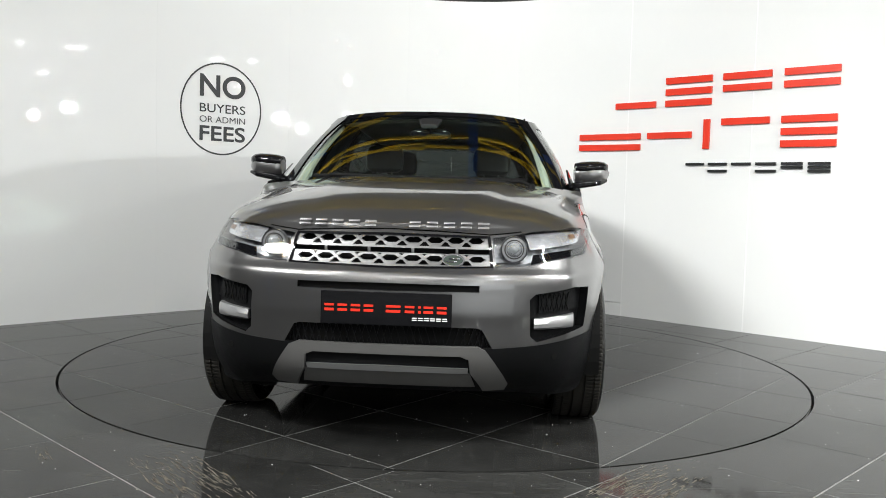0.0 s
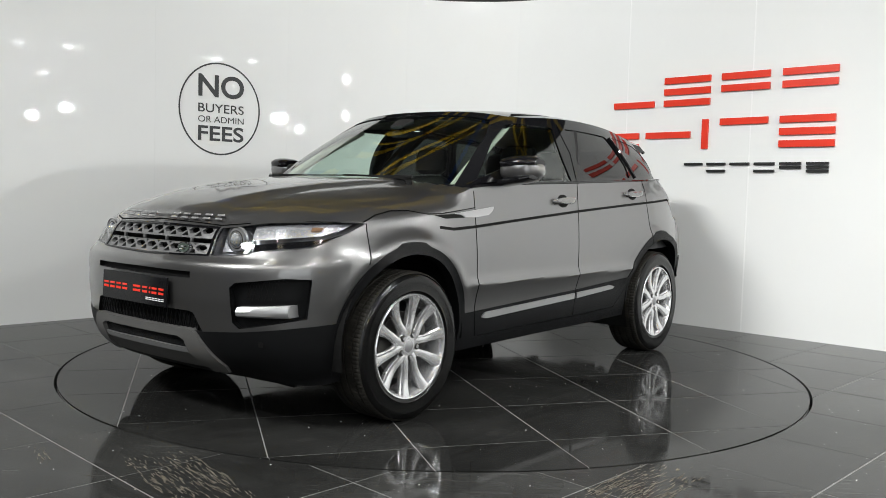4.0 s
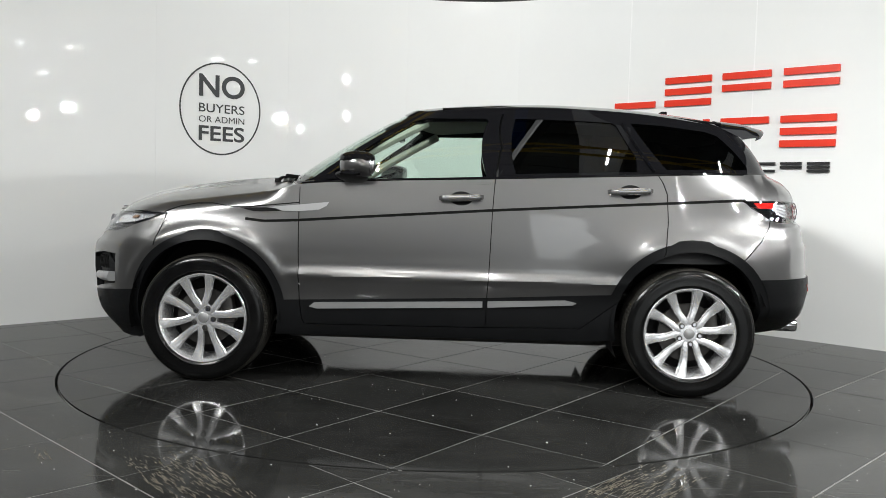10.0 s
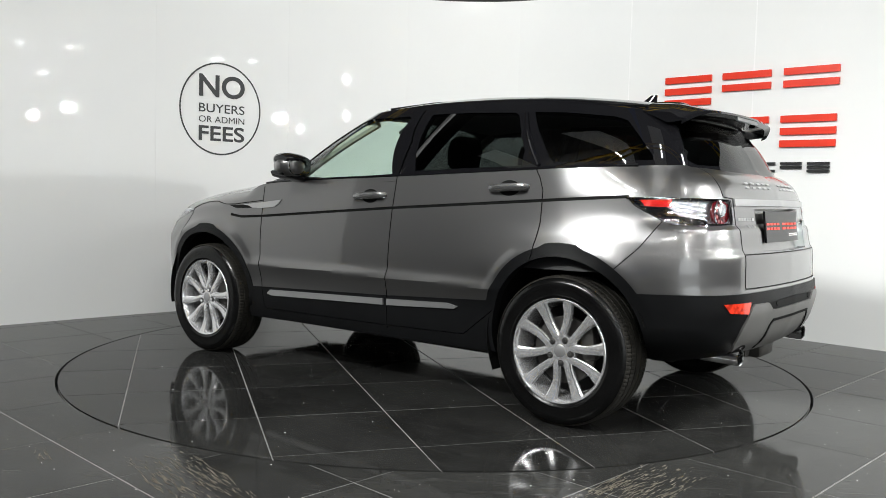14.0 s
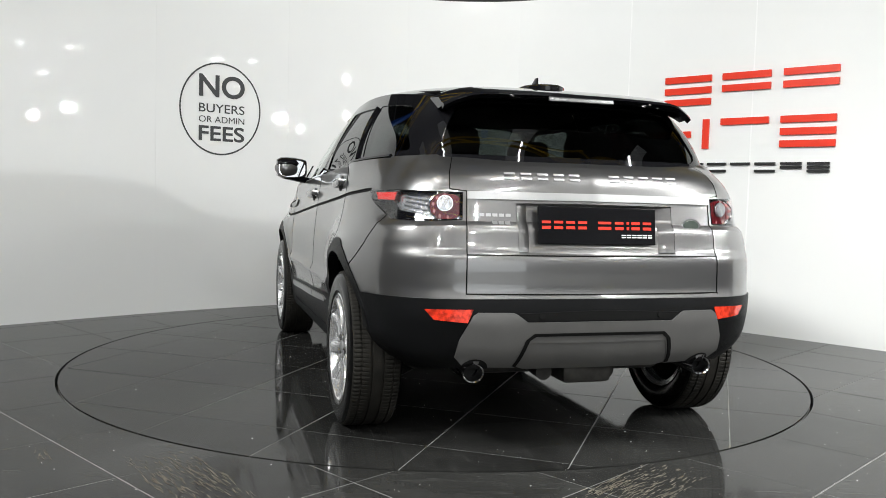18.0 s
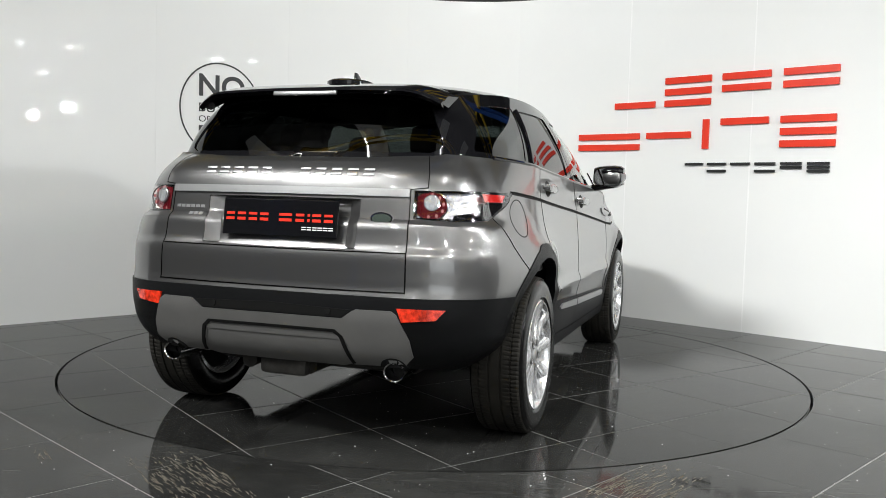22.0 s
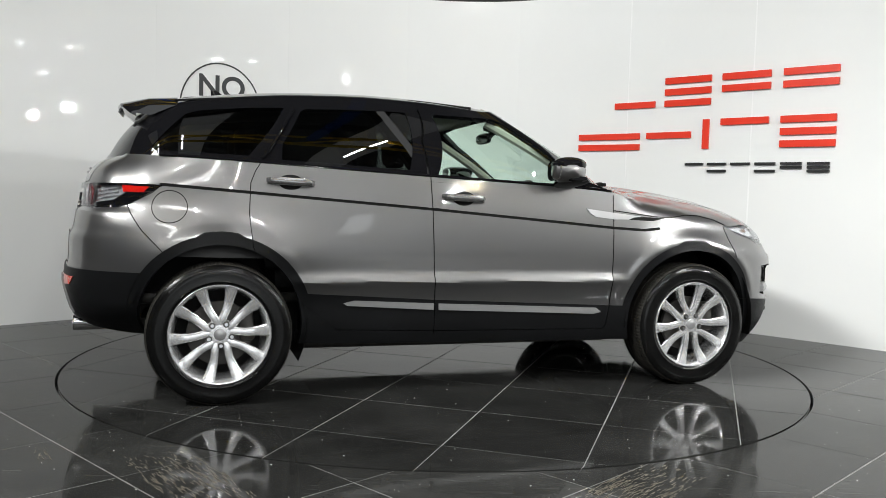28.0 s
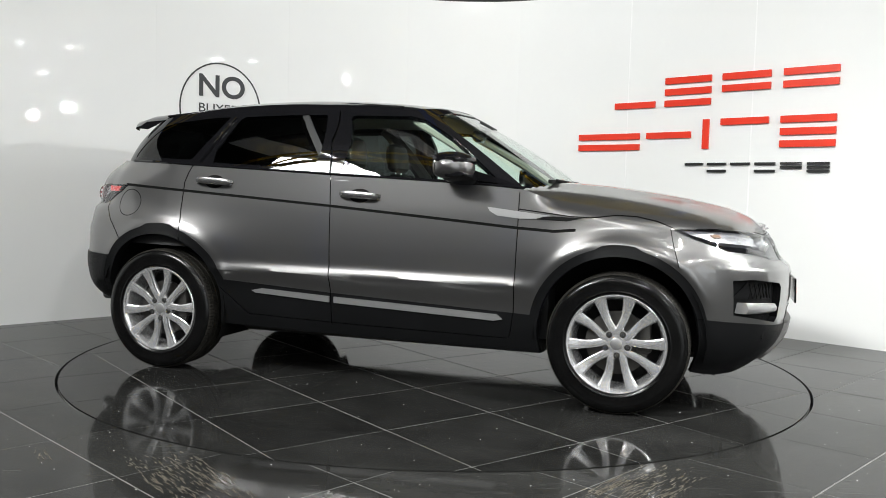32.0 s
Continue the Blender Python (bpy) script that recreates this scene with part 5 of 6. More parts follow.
def make_wheel():
    w = bpy.data.objects.new("wheel", None)
    scene.collection.objects.link(w)
    bm = bmesh.new()
    revolve(bm, [(0.238, 0.098), (0.247, 0.110), (0.262, 0.116), (0.268, 0.114), (0.30, 0.119), (0.320, 0.116), (0.323, 0.1145), (0.335, 0.110), (0.345, 0.098), (0.342, 0.09), (0.342, -0.09), (0.345, -0.098),
                 (0.335, -0.110), (0.30, -0.118), (0.262, -0.114), (0.240, -0.1)], 96)
    bmesh.ops.recalc_face_normals(bm, faces=bm.faces)
    part("tyre", bm, TYRE, w, "black road tyre")
    bm = bmesh.new()
    seg = 336
    prof = [(0.350, 0.104), (0.3585, 0.096), (0.3615, 0.074), (0.354, 0.0735), (0.354, 0.0655), (0.3618, 0.065), (0.362, 0.03), (0.3545, 0.0295), (0.3545, 0.0205), (0.362, 0.02)]
    prof = prof + [(r, -h) for r, h in reversed(prof)]
    prof = [(r - 0.008, h) for r, h in prof]
    rings = []
    for i in range(seg):
        a = 2 * math.pi * i / seg
        ring = []
        for j, (r, h) in enumerate(prof):
            edge = abs(h) > 0.06
            cut = edge and (i + (1 if h < 0 else 0)) % 3 == 0 and r > 0.344
            ring.append(bm.verts.new(((r - (0.0035 if cut else 0)) * math.cos(a), h, (r - (0.0035 if cut else 0)) * math.sin(a))))
        rings.append(ring)
    for i in range(seg):
        p, q = rings[i], rings[(i + 1) % seg]
        for j in range(len(prof) - 1):
            bm.faces.new((p[j], p[j + 1], q[j + 1], q[j]))
    bmesh.ops.recalc_face_normals(bm, faces=bm.faces)
    part("tread", bm, TREAD, w, "dusty tyre tread with grooves", smooth=False)
    bm = bmesh.new()
    revolve(bm, [(0.236, 0.096), (0.245, 0.104), (0.2475, 0.110), (0.244, 0.1135), (0.238, 0.112), (0.230, 0.102), (0.226, 0.085), (0.214, 0.03), (0.212, -0.09), (0.236, -0.1)], 72)
    bmesh.ops.recalc_face_normals(bm, faces=bm.faces)
    part("rim", bm, ALLOY, w, "silver alloy rim")
    for k in range(5):
        base = 90 + 72 * k
        for sg in (-1, 1):
            bm = bmesh.new()
            secs = []
            for r, da, wd, h, dp in ((0.046, 7, 0.020, 0.090, 0.03), (0.072, 11.5, 0.0208, 0.093, 0.034), (0.098, 16.2, 0.0195, 0.093, 0.036), (0.122, 18.6, 0.0195, 0.092, 0.036), (0.15, 19.2, 0.021, 0.092, 0.036), (0.185, 18.8, 0.0245, 0.096, 0.034), (0.212, 18.3, 0.0285, 0.103, 0.03), (0.231, 18.0, 0.0325, 0.107, 0.024), (0.244, 17.9, 0.037, 0.109, 0.018)):
                a = radians(base + sg * da)
                c, s = math.cos(a), math.sin(a)
                sec = []
                for o, hh in ((-1.0, -0.012), (-0.92, -0.011), (-0.80, 0.001), (-0.1, 0.0035), (0.60, 0.001), (0.70, -0.010), (0.96, -0.013), (1.0, -0.016), (0.8, -dp), (-0.8, -dp)):
                    t = o * wd * (-sg)
                    sec.append((r * c - t * s, h + hh, r * s + t * c))
                secs.append(sec)
            loft(bm, secs)
            part("spoke", bm, ALLOY, w)
    bm = bmesh.new()
    revolve(bm, [(0.0005, 0.0965), (0.026, 0.0965), (0.030, 0.094), (0.031, 0.091)], 40)
    bmesh.ops.recalc_face_normals(bm, faces=bm.faces)
    part("centre_cap", bm, SILVER, w, "satin silver centre cap")
    bm = bmesh.new()
    revolve(bm, [(0.029, 0.093), (0.05, 0.0925), (0.070, 0.0905), (0.076, 0.082), (0.076, 0.05)], 48)
    bmesh.ops.recalc_face_normals(bm, faces=bm.faces)
    part("hub", bm, ALLOY, w)
    for k in range(5):
        a = radians(90 + 36 + 72 * k)
        c = (0.057 * math.cos(a), 0.057 * math.sin(a))
        bm = bmesh.new()
        cyl(bm, (c[0], 0.084, c[1]), (c[0], 0.0945, c[1]), 0.0155, seg=20)
        part("bolt_recess", bm, DARKMETAL, w)
        bm = bmesh.new()
        cyl(bm, (c[0], 0.085, c[1]), (c[0], 0.101, c[1]), 0.0115, 0.010, seg=6)
        part("wheel_bolt", bm, CHROME, w, "chrome wheel bolt", smooth=False)
    bm = bmesh.new()
    revolve(bm, [(0.075, 0.045), (0.158, 0.045), (0.158, 0.02), (0.075, 0.02)], 60, closed=True)
    bmesh.ops.recalc_face_normals(bm, faces=bm.faces)
    part("brake_disc", bm, DARKMETAL, w, "worn steel brake disc")
    bm = bmesh.new()
    box(bm, (-0.13, 0.03, 0.03), (0.075, 0.07, 0.17), 0.02)
    part("brake_caliper", bm, DARKMETAL, w)
    # Added black disc: blocks the view through, gives the wheel's inside its shade.
    bm = bmesh.new()
    revolve(bm, [(0.0005, -0.03), (0.21, -0.03), (0.211, -0.05), (0.0005, -0.05)], 40)
    part("back_plate", bm, RUBBER_AND_SHADE, w)
    return w


WHEEL = make_wheel()
WHEEL.parent = CAR
WHEEL["label"] = "silver ten-spoke alloy wheel with black tyre"
wy = 0.822
WHEEL.matrix_basis = pose(1.33, wy, 0.354, 0, 10, 0)
for cx, sd, ang in ((-1.33, 1, 9), (1.33, -1, -4), (-1.33, -1, -5)):
    m = pose(cx, sd * wy, 0.354, 0, ang, 0) @ (pose(0, 0, 0, 0, 0, 180) if sd < 0 else Matrix())
    ob = copy_thing(WHEEL, m)

# ---- nose ----

LREG = LOWER


def lregion(name, key, material, sides=BOTH, depth=0.0, flange=0.014, label="", parent=None):
    return part(name, sheet_mesh(LREG[key], body_pt, sides, depth, flange), material, parent or CAR, label, angle=28)


for sd in BOTH:
    hl = lregion("headlight", "headlight", LAMP_GREY, (sd,), 0.07, -0.072, "clear headlight with silver reflectors")
    lregion("lens", "headlight", LENS, (sd,), -0.003, 0.0, parent=hl)

    def nz(y, z, d=0.0):
        p = body_pt(sf(y), z, d)
        return Vector((p[0], sd * p[1], p[2]))
    c = nz(0.545, 0.848, 0.045)
    ax = Vector((1, 0.08 * sd, -0.03)).normalized()

    def bowl(bm):
        cyl(bm, c - ax * 0.05, c + ax * 0.030, 0.030, 0.056, 32, caps=False)
    put("reflector_bowl", LAMP_GREY, bowl, "polished reflector bowl", hl)
    put("lamp_ring", SILVER, lambda bm: [cyl(bm, c + ax * 0.008, c + ax * 0.026, 0.056, 0.050, 32), ], "silver projector ring", hl)
    put("lamp_barrel", DARKMETAL, lambda bm: [cyl(bm, c + ax * 0.005, c + ax * 0.028, 0.041, 0.041, 32)], parent=hl)
    put("barrel_ring", SILVER, lambda bm: [cyl(bm, c + ax * 0.006, c + ax * 0.0295, 0.037, 0.036, 32)], parent=hl)
    # Black disc behind the lens stands in for the barrel's shaded depth.
    put("barrel_shade", RUBBER_AND_SHADE, lambda bm: [cyl(bm, c + ax * 0.010, c + ax * 0.0300, 0.032, 0.032, 32)], parent=hl)
    put("projector_lens", GLASSBALL, lambda bm: [setattr(v, "co", c + ax * 0.03 + (v.co - (c + ax * 0.03)) * 1.0) for v in bmesh.ops.create_uvsphere(bm, u_segments=24, v_segments=14, radius=0.034, matrix=Matrix.Translation(c + ax * 0.016))["verts"]], "glass projector lens", hl)
    pad("reflector", [[(sf(0.455), 0.79), (sf(0.59), 0.797), (sf(0.59), 0.902), (sf(0.455), 0.887)]], -0.055, LAMP_GREY, sides=(sd,), parent=hl, flange=0.002)
    pad("reflector", [[(sf(0.625), 0.845), (sx(1.80), 0.872), (sx(1.68), 0.900), (sx(1.62), 0.922), (sx(1.88), 0.918), (sf(0.625), 0.905)]], -0.032, LAMP_WHITE, sides=(sd,), parent=hl, flange=0.002, label="polished indicator reflector")
    pad("indicator_bulb", [[(sx(1.855), 0.890), (sx(1.80), 0.893), (sx(1.785), 0.908), (sx(1.845), 0.907)]], -0.026, AMBER, sides=(sd,), parent=hl, flange=0.004, label="amber indicator bulb")
    pad("eyebrow", [[(sf(0.60), 0.788), (sf(0.70), 0.808), (sx(1.86), 0.828), (sx(1.70), 0.88), (sx(1.80), 0.858), (sf(0.72), 0.838), (sf(0.62), 0.826)]], -0.006, BLACK, sides=(sd,), parent=hl, flange=0.002)

    fp = lregion("fog_pocket", "fog_pocket", PLASTIC, (sd,), 0.038, -0.038, "recessed bumper pocket")
    pad("fog_mesh", [[(sf(0.63), 0.59), (sf(0.63), 0.665), (sf(0.775), 0.685), (sx(1.885), 0.60)]], -0.030, PLASTIC, sides=(sd,), parent=fp, flange=0.004)
    for k in range(6):
        y = 0.635 + 0.023 * k
        pad("mesh_wire", [[(sf(y), 0.597), (sf(y + 0.004), 0.597), (sf(y + 0.024), 0.672), (sf(y + 0.020), 0.672)]], -0.026, RUBBER_AND_SHADE, sides=(sd,), parent=fp, flange=0.004)
        pad("mesh_wire", [[(sf(y + 0.020), 0.597), (sf(y + 0.024), 0.597), (sf(y + 0.004), 0.672), (sf(y), 0.672)]], -0.027, RUBBER_AND_SHADE, sides=(sd,), parent=fp, flange=0.004)

    def blade(bm):
        secs = []
        for k in range(9):
            y = 0.605 + 0.185 * k / 8
            p = nz(min(y, 0.80), 0.545, 0.012)
            h = 0.021 + 0.006 * (k / 8)
            secs.append([(p.x + dx, p.y, 0.547 + 0.004 * k / 8 + dz * h) for dx, dz in ((0.010, -0.7), (0.014, 0.1), (0.002, 1.0), (-0.05, 1.05), (-0.05, -0.9), (0.0, -1.0))])
        loft(bm, secs)
    put("fog_blade", SILVER, blade, "satin silver bumper blade", fp)

# grille: two lattice bars with dark openings, posts between them
GR = pad("grille", [nose([(-0.01, 0.766), (0.434, 0.776), (0.434, 0.899), (-0.01, 0.904)])], 0.004, BLACK, holes=[nose([(-0.02, 0.773), (0.422, 0.781), (0.422, 0.892), (-0.02, 0.897)])], label="silver lattice grille in a gloss black surround", flange=0.03)


def lattice_bar(z0, z1):
    """A silver bar pierced by long hexagons, with a row of small notches between them."""
    w = 0.83 / 9
    zc = z0 + 0.62 * (z1 - z0)
    h = 0.23 * (z1 - z0)
    holes = []
    for k in range(5):
        y = w * k
        hexagon = [(y - 0.41 * w, zc), (y - 0.20 * w, zc + h), (y + 0.20 * w, zc + h), (y + 0.41 * w, zc), (y + 0.20 * w, zc - h), (y - 0.20 * w, zc - h)]
        holes.append(nose([(max(a, -0.01), b) for a, b in hexagon]) if k else nose([(-0.01, zc + h), (0.20 * w, zc + h), (0.41 * w, zc), (0.20 * w, zc - h), (-0.01, zc - h)]))
        y += w / 2
        if k < 4:
            zb, zt = z0 + 0.15 * (z1 - z0), zc - 0.55 * h
            holes.append(nose([(y - 0.26 * w, zb), (y - 0.06 * w, zt), (y + 0.06 * w, zt), (y + 0.26 * w, zb)]))
            zb, zt = z1 - 0.04 * (z1 - z0), zc + 0.7 * h
            holes.append(nose([(y - 0.13 * w, zb), (y, zt), (y + 0.13 * w, zb)]))
    pad("lattice_bar", [nose([(-0.01, z0), (0.418, z0), (0.425, z0 + 0.01), (0.425, z1), (-0.01, z1)])], -0.003, GRILLE, holes=holes, parent=GR, flange=0.02, step=0.02, label="pierced silver grille bar")


lattice_bar(0.846, 0.898)
lattice_bar(0.773, 0.825)
for y in (-0.27, -0.09, 0.09, 0.27):
    p = body_pt(sf(abs(y)), 0.836, 0.012)
    put("grille_post", GRILLE, lambda bm: box(bm, (p[0], y, 0.836), (0.014, 0.011, 0.022), 0.003), parent=GR)
p = body_pt(sf(0.265), 0.802, 0.0)


def oval(bm, c, n, a, b, t):
    n = Vector(n).normalized()
    s = Vector((0, 1, 0))
    u = n.cross(s).normalized()
    s = u.cross(n)
    lo = [bm.verts.new(Vector(c) + s * a * math.cos(2 * math.pi * i / 32) + u * b * math.sin(2 * math.pi * i / 32)) for i in range(32)]
    hi = [bm.verts.new(v.co + n * t + (Vector(c) - v.co) * 0.04) for v in lo]
    bm.faces.new(hi)
    for i in range(32):
        bm.faces.new((lo[i], lo[(i + 1) % 32], hi[(i + 1) % 32], hi[i]))
    bmesh.ops.recalc_face_normals(bm, faces=bm.faces)


BADGE_GREEN = mat("dark_green_enamel", (0.05, 0.065, 0.055), 0.2, coat=1.0)
bd = put("front_badge", CHROME, lambda bm: oval(bm, (p[0] - 0.004, p[1], p[2]), (1, 0, 0.12), 0.047, 0.027, 0.012), "chrome oval badge with dark green face")
put("badge_face", BADGE_GREEN, lambda bm: oval(bm, (p[0] + 0.006, p[1], p[2]), (1, 0, 0.12), 0.040, 0.021, 0.004), parent=bd)
for dz in (0.006, -0.006):
    put("badge_mark", CHROME, lambda bm: box(bm, (p[0] + 0.0105, p[1] + dz, p[2] + dz), (0.002, 0.045, 0.006), 0.001), parent=bd)


def letter_bars(y0, y1, place, size):
    """Plain raised chrome bars where the maker's name stands: two groups of five."""
    n = 11.6
    w = (y1 - y0) / n
    for i in range(11):
        if i == 5:
            continue
        y = y0 + w * (i + 0.5 + (0.6 if i > 5 else 0))
        m = place(y)
        for dz in (-0.32, 0.32):
            bm = bmesh.new()
            box(bm, (0, 0, 0), (0.005, abs(w) * 0.66, size * 0.30), 0.0015)
            for v in bm.verts:
                v.co = m @ (v.co + Vector((0, 0, dz * size)))
            part("name_bar", bm, SILVER, CAR)


def on_bonnet(y):
    x = 2.028 - 0.16 * (abs(y) / 0.45) ** 2 * 0.35
    return Matrix.Translation((x + 0.014, y, 0.941)) @ pose(0, 0, 0, 0, -42, 0)


letter_bars(-0.41, 0.41, on_bonnet, 0.034)


def plate(parent_name, at, facing, w, h, tilt, label):
    m = Matrix.Translation(at) @ pose(0, 0, 0, 0, tilt, 0 if facing > 0 else 180)
    bm = bmesh.new()
    box(bm, (0, 0, 0), (0.010, w, h), 0.003)
    for v in bm.verts:
        v.co = m @ v.co
    pl = part(parent_name, bm, PLATE, CAR, label, smooth=False)

    def bars(boxes, material):
        for a0, a1, z0, z1 in boxes:
            bm = bmesh.new()
            box(bm, (0.0058, (a0 + a1) / 2 * w, (z0 + z1) / 2 * h), (0.002, abs(a1 - a0) * w, abs(z1 - z0) * h), 0.0004, seg=1)
            for v in bm.verts:
                v.co = m @ v.co
            part("plate_bar", bm, material, pl, smooth=False)
    x = -0.47
    red = []
    for wd in (0.085, 0.085, 0.085, 0.085, None, 0.13, 0.085, 0.025, 0.085, 0.085):
        if wd is None:
            x += 0.07
            continue
        for z0, z1 in ((-0.10, -0.02), (0.05, 0.12)):
            red.append((x, x + wd * 0.88, z0, z1))
        x += wd + 0.018
    k = 0.94 / (x + 0.47 - 0.018)
    red = [((a + 0.47) * k - 0.47, (b + 0.47) * k - 0.47, c, d) for a, b, c, d in red]
    sgn = 1
    bars([(sgn * a, sgn * b, c, d) for a, b, c, d in red], PLATE_RED)
    bars([(0.20 + 0.046 * i, 0.20 + 0.046 * i + 0.036, z0, z0 + 0.03) for i in range(6) for z0 in (-0.26, -0.32)], PLATE_WHITE)


plate("front_plate", (2.192, 0, 0.606), 1, 0.525, 0.132, -2, "black display plate with red and white bars")
plate("rear_plate", (-2.038, 0, 0.955), -1, 0.525, 0.150, -7, "black display plate with red and white bars")

# bevelled cheeks at the ends of the plate recess
for sd in BOTH:
    def cheek(bm):
        rows = []
        for k in range(9):
            z = 0.848 + 0.188 * k / 8
            yo = 0.350 + 0.006 * k / 8
            o, i = body_pt(sr(yo), z, 0.001), body_pt(sr(yo - 0.055), z, 0.039)
            rows.append([bm.verts.new((p[0], sd * p[1], p[2])) for p in (o, (o * 0.5 + i * 0.5) + np.array([-0.002, 0, 0]), i)])
        for a, b in zip(rows, rows[1:]):
            for j in range(2):
                bm.faces.new((a[j], a[j + 1], b[j + 1], b[j]))
        bmesh.ops.recalc_face_normals(bm, faces=bm.faces)
    put("recess_cheek", PAINT, cheek)

# lower intake mesh
for k in range(14):
    y = 0.0 + 0.03 * k
    for sd in BOTH:
        pad("intake_wire", [[(sf(y), 0.452), (sf(y + 0.005), 0.452), (sf(min(y + 0.03, 0.40)), 0.532), (sf(min(y + 0.025, 0.395)), 0.532)]], -0.012, PLASTIC, sides=(sd,), flange=0.006)
        pad("intake_wire", [[(sf(y + 0.025), 0.452), (sf(y + 0.03), 0.452), (sf(min(y + 0.005, 0.395)), 0.532), (sf(min(y, 0.39)), 0.532)]], -0.014, PLASTIC, sides=(sd,), flange=0.006)
# skid plates
FS = pad("front_skid_plate", [nose([(-0.01, 0.458), (0.372, 0.458), (0.402, 0.445), (0.515, 0.295), (0.51, 0.262), (0.42, 0.255), (0.345, 0.345), (0.335, 0.405), (0.30, 0.42), (-0.01, 0.42)])], 0.022, SKID, label="grey skid plate under the front bumper", flange=0.045)
pad("skid_slot", [nose([(-0.01, 0.372), (0.335, 0.365), (0.335, 0.41), (0.30, 0.421), (-0.01, 0.421)])], -0.004, RUBBER_AND_SHADE, parent=FS)
pad("skid_blade", [nose([(-0.01, 0.345), (0.335, 0.345), (0.335, 0.368), (-0.01, 0.372)])], 0.018, SILVER, parent=FS)
pad("skid_lip", [nose([(-0.01, 0.275), (0.38, 0.275), (0.345, 0.344), (-0.01, 0.344)])], 0.010, SKID, parent=FS)
RS = pad("rear_skid_plate", [tail([(0.60, 0.43), (0.585, 0.50), (0.535, 0.60), (0.515, 0.613), (0.375, 0.613), (0.36, 0.606), (0.318, 0.575)]) + [(S_END, 0.577), (S_END, 0.49)] + tail([(0.30, 0.49), (0.345, 0.38), (0.56, 0.385)])], 0.016, SKID, label="grey skid plate under the rear bumper", flange=0.04)
pad("skid_panel", [tail([(0.345, 0.385), (0.305, 0.50), (0.28, 0.518)]) + [(S_END, 0.52), (S_END, 0.372)] + tail([(0.30, 0.372)])], 0.012, SKID, parent=RS, flange=0.03)
# Raised black band that draws the shade of the groove round the panel.
pad("skid_groove", [tail([(0.357, 0.388), (0.320, 0.502), (0.288, 0.530)]) + [(S_END, 0.532), (S_END, 0.52)] + tail([(0.28, 0.518), (0.305, 0.50), (0.343, 0.385)])], 0.021, RUBBER_AND_SHADE, parent=RS, flange=0.012)
for sd in BOTH:
    # Raised black half disc in place of the shaded recess above the tip.
    pad("exhaust_cutout", [[(sr(0.514 + 0.056 * math.cos(a)), 0.378 + 0.045 * math.sin(a)) for a in np.linspace(0, math.pi, 15)] + [(sr(0.444), 0.376), (sr(0.584), 0.376)][:0]], 0.0175, RUBBER_AND_SHADE, sides=(sd,), parent=RS, flange=0.01)
pad("skid_rib", [tail([(0.27, 0.41), (0.24, 0.48), (0.07, 0.48), (0.08, 0.41)])], 0.011, SKID, parent=RS, flange=0.01)
pad("bumper_step", [tail([(0.35, 0.61), (0.32, 0.58)]) + [(S_END, 0.582), (S_END, 0.622)]], 0.010, RUBBER_AND_SHADE, label="black textured bumper step")
for sd in BOTH:
    fg = pad("rear_fog_lamp", [tail([(0.715, 0.622), (0.535, 0.625), (0.555, 0.572), (0.68, 0.582)])], 0.010, FOG_RED, sides=(sd,), label="red rear bumper lamp")
    put("exhaust_tip", CHROME, lambda bm: [revolve_at(bm, (-1.86, sd * 0.514, 0.366), [(0.038, 0.0), (0.0415, 0.165), (0.040, 0.177), (0.0355, 0.173), (0.0345, 0.05)])], "chrome oval exhaust tip")
    put("exhaust_bore", RUBBER_AND_SHADE, lambda bm: cyl(bm, (-1.88, sd * 0.514, 0.366), (-1.96, sd * 0.514, 0.366), 0.034, seg=24))
for y0, r0 in ((0.05, 0.03), (0.18, 0.035), (-0.1, 0.04)):
    put("towing_mount", DARKMETAL, lambda bm: cyl(bm, (-1.80, y0, 0.355), (-1.96, y0, 0.345), r0), "dark towing mount under the bumper")

for sd in BOTH:
    p = body_pt(sf(0.70), 0.41, -0.003)
    put("parking_sensor", RUBBER_AND_SHADE, lambda bm: oval(bm, (p[0], sd * p[1], p[2]), (1, sd * 0.55, -0.1), 0.013, 0.013, 0.003), "round black parking sensor")
    p = body_pt(sr(0.26), 0.601, -0.010)
    put("parking_sensor", RUBBER_AND_SHADE, lambda bm: oval(bm, (p[0], sd * p[1], p[2]), (-1, sd * 0.05, 0.1), 0.013, 0.013, 0.003), "round black parking sensor")

